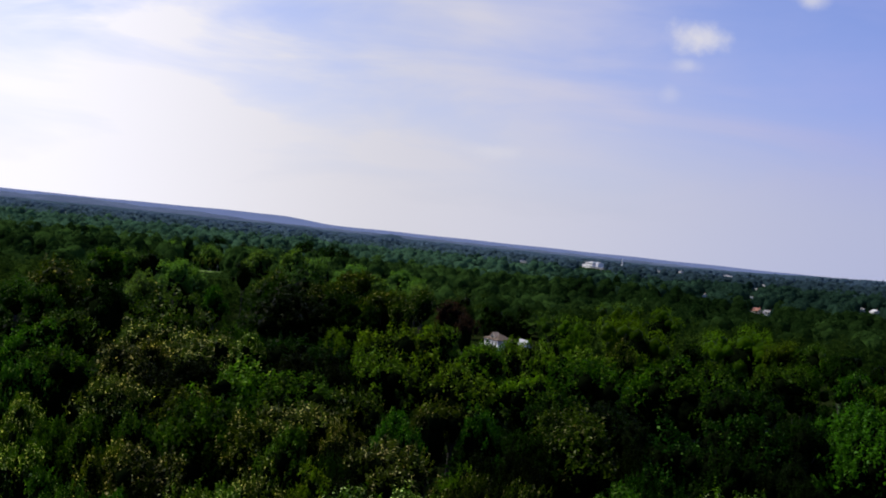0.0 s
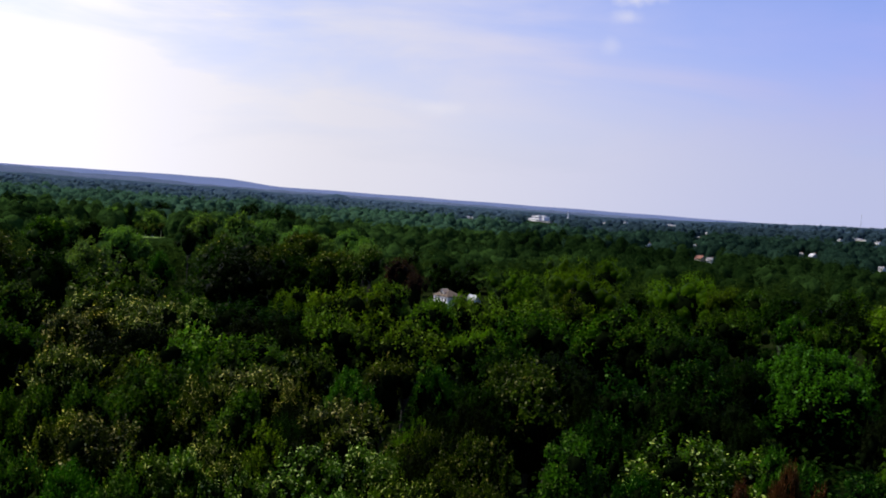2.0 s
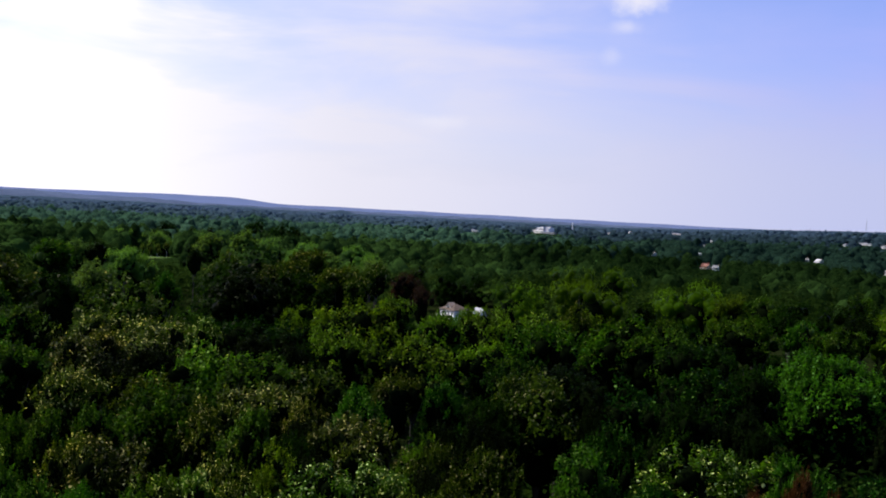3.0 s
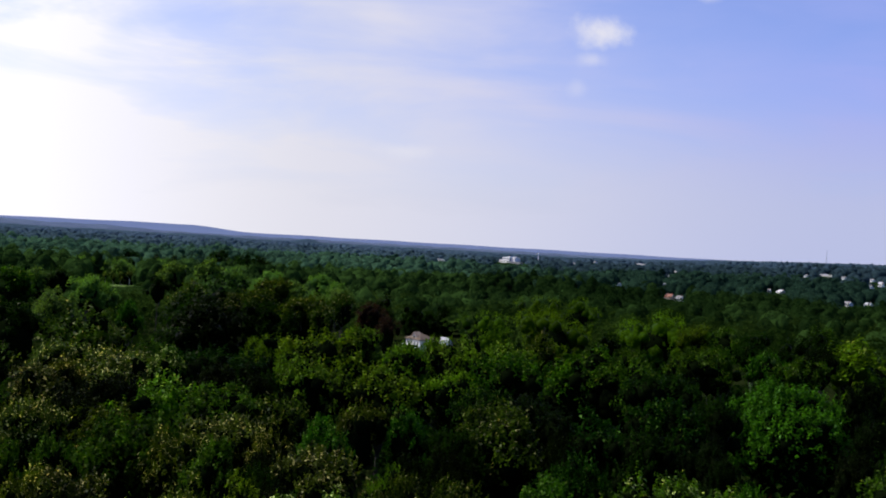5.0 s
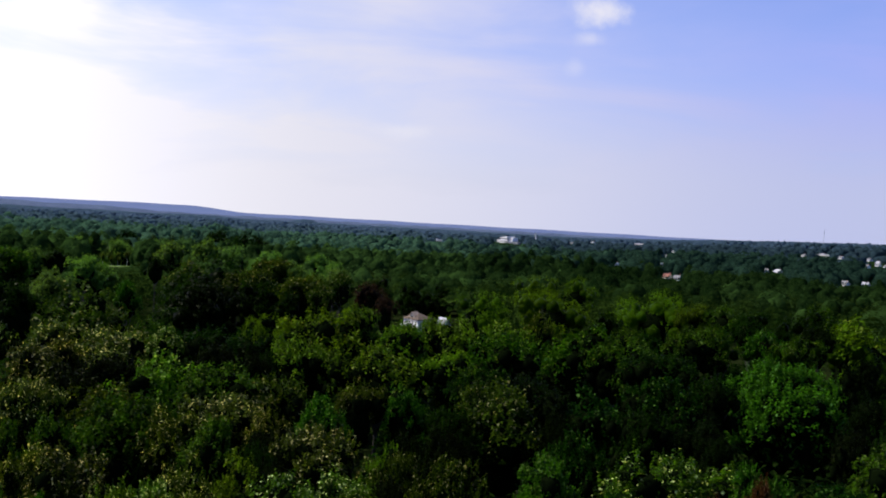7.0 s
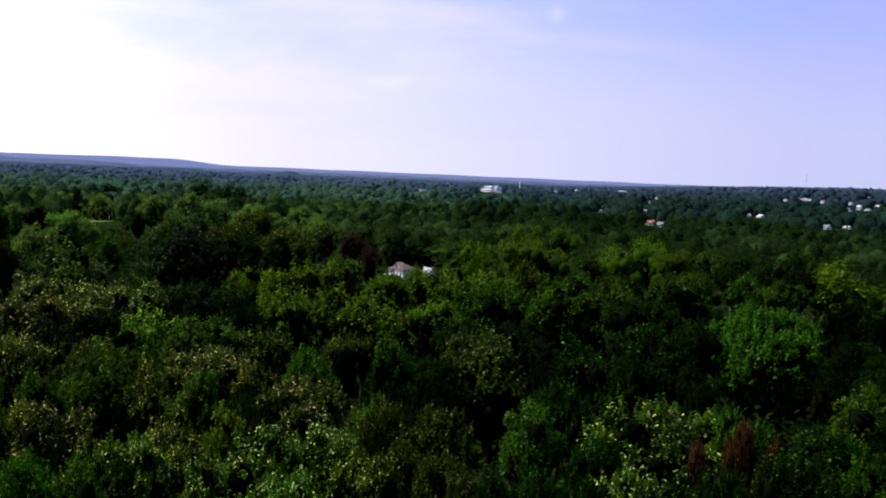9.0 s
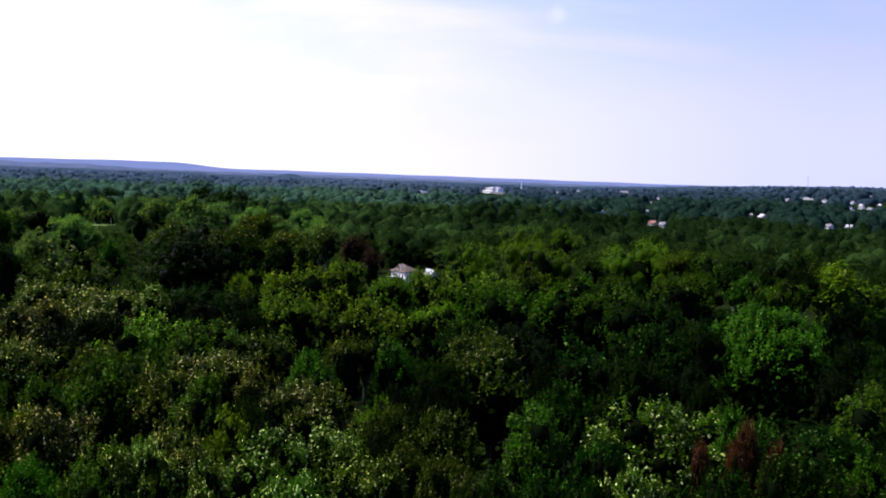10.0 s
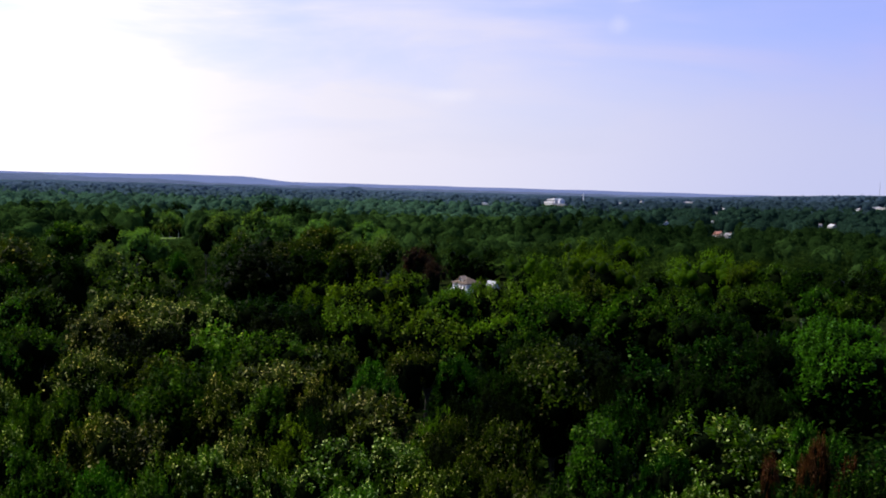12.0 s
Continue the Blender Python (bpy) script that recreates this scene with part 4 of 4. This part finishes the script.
def hall(x, y, wd):
    """A long low flat-roofed hall."""
    ob = new("hall")
    z = float(land(x, y))
    body = part("wall", boxes((-wd / 2, wd / 2, -6, 6, 0, 5.2)), CREAM_WALL, ob)
    part("roof", boxes((-wd / 2 - 0.4, wd / 2 + 0.4, -6.4, 6.4, 5.2, 5.7), (-wd * 0.2, wd * 0.05, -2, 2, 5.7, 6.6)), LIGHT_ROOF, ob)
    n = int(wd // 4)
    for i in range(n):
        window_on(body, -wd / 2 + (i + 0.5) * wd / n, -6.0, 1.6, 2.0, 1.8)
    ob.matrix_world = pose(x, y, z - 0.05, 0, 0, -math.degrees(math.atan2(x, y)) - 32)
    return tagged(ob, "long low pale hall with a flat roof among trees", "building", group="halls in the valley")


for x, y, wd in HALLS:
    hall(x, y, wd)


def wedge(bm, x0, x1, y0, y1, z0, za, zb):
    """A slab whose top climbs from za at x0 to zb at x1."""
    box(bm, x0, x1, y0, y1, z0, za)
    bm.verts.ensure_lookup_table()
    for v in list(bm.verts)[-8:]:
        if v.co.x > (x0 + x1) / 2 and v.co.z > (z0 + za) / 2:
            v.co.z = zb
    return bm


def white_building():
    """A large white building in steps: a low wing, a middle hall with a climbing roof and a tall block behind."""
    ob = new("institution_building")
    wing = part("wing", boxes((-20, -8.1, -8, 6, 0, 8.6)), WHITE_WALL, ob)
    part("wing_roof", boxes((-20.5, -8.1, -8.5, 6.5, 8.6, 9.1), (-17, -13, -3, 2, 9.1, 10.4)), LIGHT_ROOF, ob, "pale flat roof")
    main = part("wall", boxes((-8, 9, -11, 8, 0, 10.6)), WHITE_WALL, ob)
    # dark glass-coloured band stands in for the shadow gap below the eaves
    part("eaves_shadow_band", boxes((-7.6, 8.6, -10.4, 7.4, 10.62, 11.9)), GLASS, ob, "dark band standing in for the shadow gap under the roof")
    part("roof", wedge(bmesh.new(), -9.6, 10.6, -12.4, 9.4, 11.9, 12.9, 16.2), WHITE_WALL, ob, "white climbing roof with wide eaves")
    tall = part("tower_block", boxes((9.1, 18, -6, 9, 0, 13.4), (9.1, 18.3, -6.3, 9.3, 13.4, 14.0)), WHITE_WALL, ob)
    part("plant_room", boxes((11.5, 15.5, 0, 5, 14.0, 15.8)), LIGHT_ROOF, ob)
    part("entrance_wing", boxes((9.1, 40, -14, -6.1, 0, 6.0), (9.1, 40.4, -14.4, -6.1, 6.0, 6.4)), GREY_ROOF, ob, "low grey entrance wing")
    for i in range(5):
        window_on(main, -6 + i * 3.3, -11.0, 5.2, 2.2, 1.7)
    for i in range(3):
        window_on(tall, 10.8 + i * 2.7, -6.0, 8.2, 1.6, 1.5)
        window_on(tall, 10.8 + i * 2.7, -6.0, 11.2, 1.6, 1.3)
        window_on(wing, -18.2 + i * 3.8, -8.0, 4.4, 2.2, 1.6)
    ob.matrix_world = pose(117, 1727, float(land(117, 1727)) - 0.3, 0, 0, -60) @ Matrix.Diagonal((1.25, 0.8, 0.92, 1))
    return tagged(ob, "large white stepped building with a climbing roof", "building")


white_building()


def post(bm, x, y, r0, r1, z0, z1, sides=10):
    ids = []
    for r, z in ((r0, z0), (r1, z1)):
        ids.append([bm.verts.new((x + r * math.cos(2 * math.pi * i / sides), y + r * math.sin(2 * math.pi * i / sides), z)) for i in range(sides)])
    for i in range(sides):
        j = (i + 1) % sides
        bm.faces.new((ids[0][i], ids[0][j], ids[1][j], ids[1][i]))
    bm.faces.new(ids[0][::-1])
    bm.faces.new(ids[1])
    return bm


def stack(x, y, h):
    ob = new("smokestack")
    part("shaft", post(bmesh.new(), 0, 0, 1.5, 1.0, 0, h), WHITE_WALL, ob)
    part("rim", post(bmesh.new(), 0, 0, 1.25, 1.25, h, h + 0.8), STEEL, ob)
    ob.location = (x, y, float(land(x, y)))
    return tagged(ob, "slim white smokestack beside the white building", "chimney")


stack(170.0, 1745.0, 24.0)


def water_tower(x, y):
    ob = new("water_tower")
    for sx, sy in ((-3, -3), (3, -3), (3, 3), (-3, 3)):
        part("leg", post(bmesh.new(), sx, sy, 0.35, 0.3, 0, 22), STEEL, ob)
    bm = bmesh.new()
    prof = [(0.4, 20.5), (3.4, 21.6), (4.4, 23.5), (4.4, 27.5), (3.2, 29.4), (0.4, 30.4)]
    for (r0, z0), (r1, z1) in zip(prof, prof[1:]):
        post(bm, 0, 0, r0, r1, z0, z1, 16)
    part("tank", bm, WHITE_WALL, ob, "white rounded tank")
    part("riser", post(bmesh.new(), 0, 0, 0.6, 0.6, 0, 20.6), STEEL, ob)
    ob.location = (x, y, float(land(x, y)))
    return tagged(ob, "white water tower standing above the wooded ridge", "water tower")


water_tower(2200 * math.sin(radians(26.1)), 2200 * math.cos(radians(26.1)))


def mast(x, y, h):
    ob = new("radio_mast")
    for k in range(3):
        a = k * 2 * math.pi / 3
        part("leg", post(bmesh.new(), 0.7 * math.cos(a), 0.7 * math.sin(a), 0.16, 0.12, 0, h, 6), STEEL, ob)
    for k in range(int(h // 4)):
        z = 2 + k * 4
        part("brace", boxes((-0.75, 0.75, -0.06, 0.06, z, z + 0.14), (-0.06, 0.06, -0.7, 0.75, z + 0.15, z + 0.28)), STEEL, ob)
    ob.location = (x, y, float(land(x, y)))
    return tagged(ob, "thin grey lattice radio mast on the ridge", "mast")


mast(2300 * math.sin(radians(21.8)), 2300 * math.cos(radians(21.8)), 42.0)


def villa():
    """The house in the clearing: tall white walls, a low roof with a gabled dormer, and a veranda."""
    ob = new("house")
    wall = part("wall", boxes((-4.4, 3.8, -3.6, 3.6, 0, 6.7)), WHITE_WALL, ob)
    roof = part("roof", hip_roof(8.2, 7.2, 6.7, 8.9), BROWN_ROOF, ob, "brownish hipped roof")
    roof.matrix_basis = pose(-0.3, 0, 0)
    dormer = part("dormer", gable_body(2.2, 2.4, 1.2, 2.3), CREAM_WALL, roof, "cream gabled dormer")
    dormer.matrix_basis = pose(0.0, -1.9, 6.9, 0, 0, 90)
    hood = part("dormer_roof", gable_roof(2.3, 2.5, 1.2, 2.3, 0.3, 0.14), TAN_ROOF, roof, "brown dormer roof")
    hood.matrix_basis = pose(0.0, -1.9, 6.9, 0, 0, 90)
    part("dormer_window", boxes((-0.5, 0.5, -3.06, -2.99, 7.05, 7.95)), GLASS, roof)
    part("veranda_roof", boxes((-4.3, 4.6, -5.6, -3.62, 4.5, 4.7), (-4.3, 4.6, -5.7, -5.62, 4.3, 4.75)), WHITE_WALL, ob, "white veranda roof")
    for x in (-4.1, -1.9, 0.4, 2.6, 4.4):
        part("veranda_post", post(bmesh.new(), x, -5.4, 0.11, 0.11, 0, 4.5, 8), WHITE_WALL, ob)
    for x in (-3.2, -1.2, 0.8, 2.8):
        window_on(wall, x, -3.6, 5.0, 0.9, 1.2)
        if x != 0.8:
            window_on(wall, x, -3.6, 0.7, 1.0, 1.4)
    part("door", boxes((0.3, 1.3, -3.65, -3.6, 0, 2.05)), BRICKWORK, ob, "brown front door")
    ob.matrix_world = pose(-6.0, 284.5, float(land(-6.0, 284.5)), 0, 0, -50) @ Matrix.Diagonal((0.8, 0.78, 0.84, 1))
    return tagged(ob, "white house with a low brownish hipped roof in a clearing", "house")


villa()
shed = new("outbuilding")
part("wall", gable_body(6.0, 5.0, 3.4, 5.0), WHITE_WALL, shed)
part("roof", gable_roof(6.0, 5.0, 3.4, 5.0), LIGHT_ROOF, shed)
part("door", boxes((-1.3, 1.3, -2.56, -2.5, 0, 2.4)), GREY_ROOF, shed, "grey double door")
shed.matrix_world = pose(1.4, 288.0, float(land(1.4, 288.0)), 0, 0, -40) @ Matrix.Diagonal((0.48, 0.55, 1.2, 1))
tagged(shed, "small white outbuilding with a pale grey roof beside the house", "outbuilding")
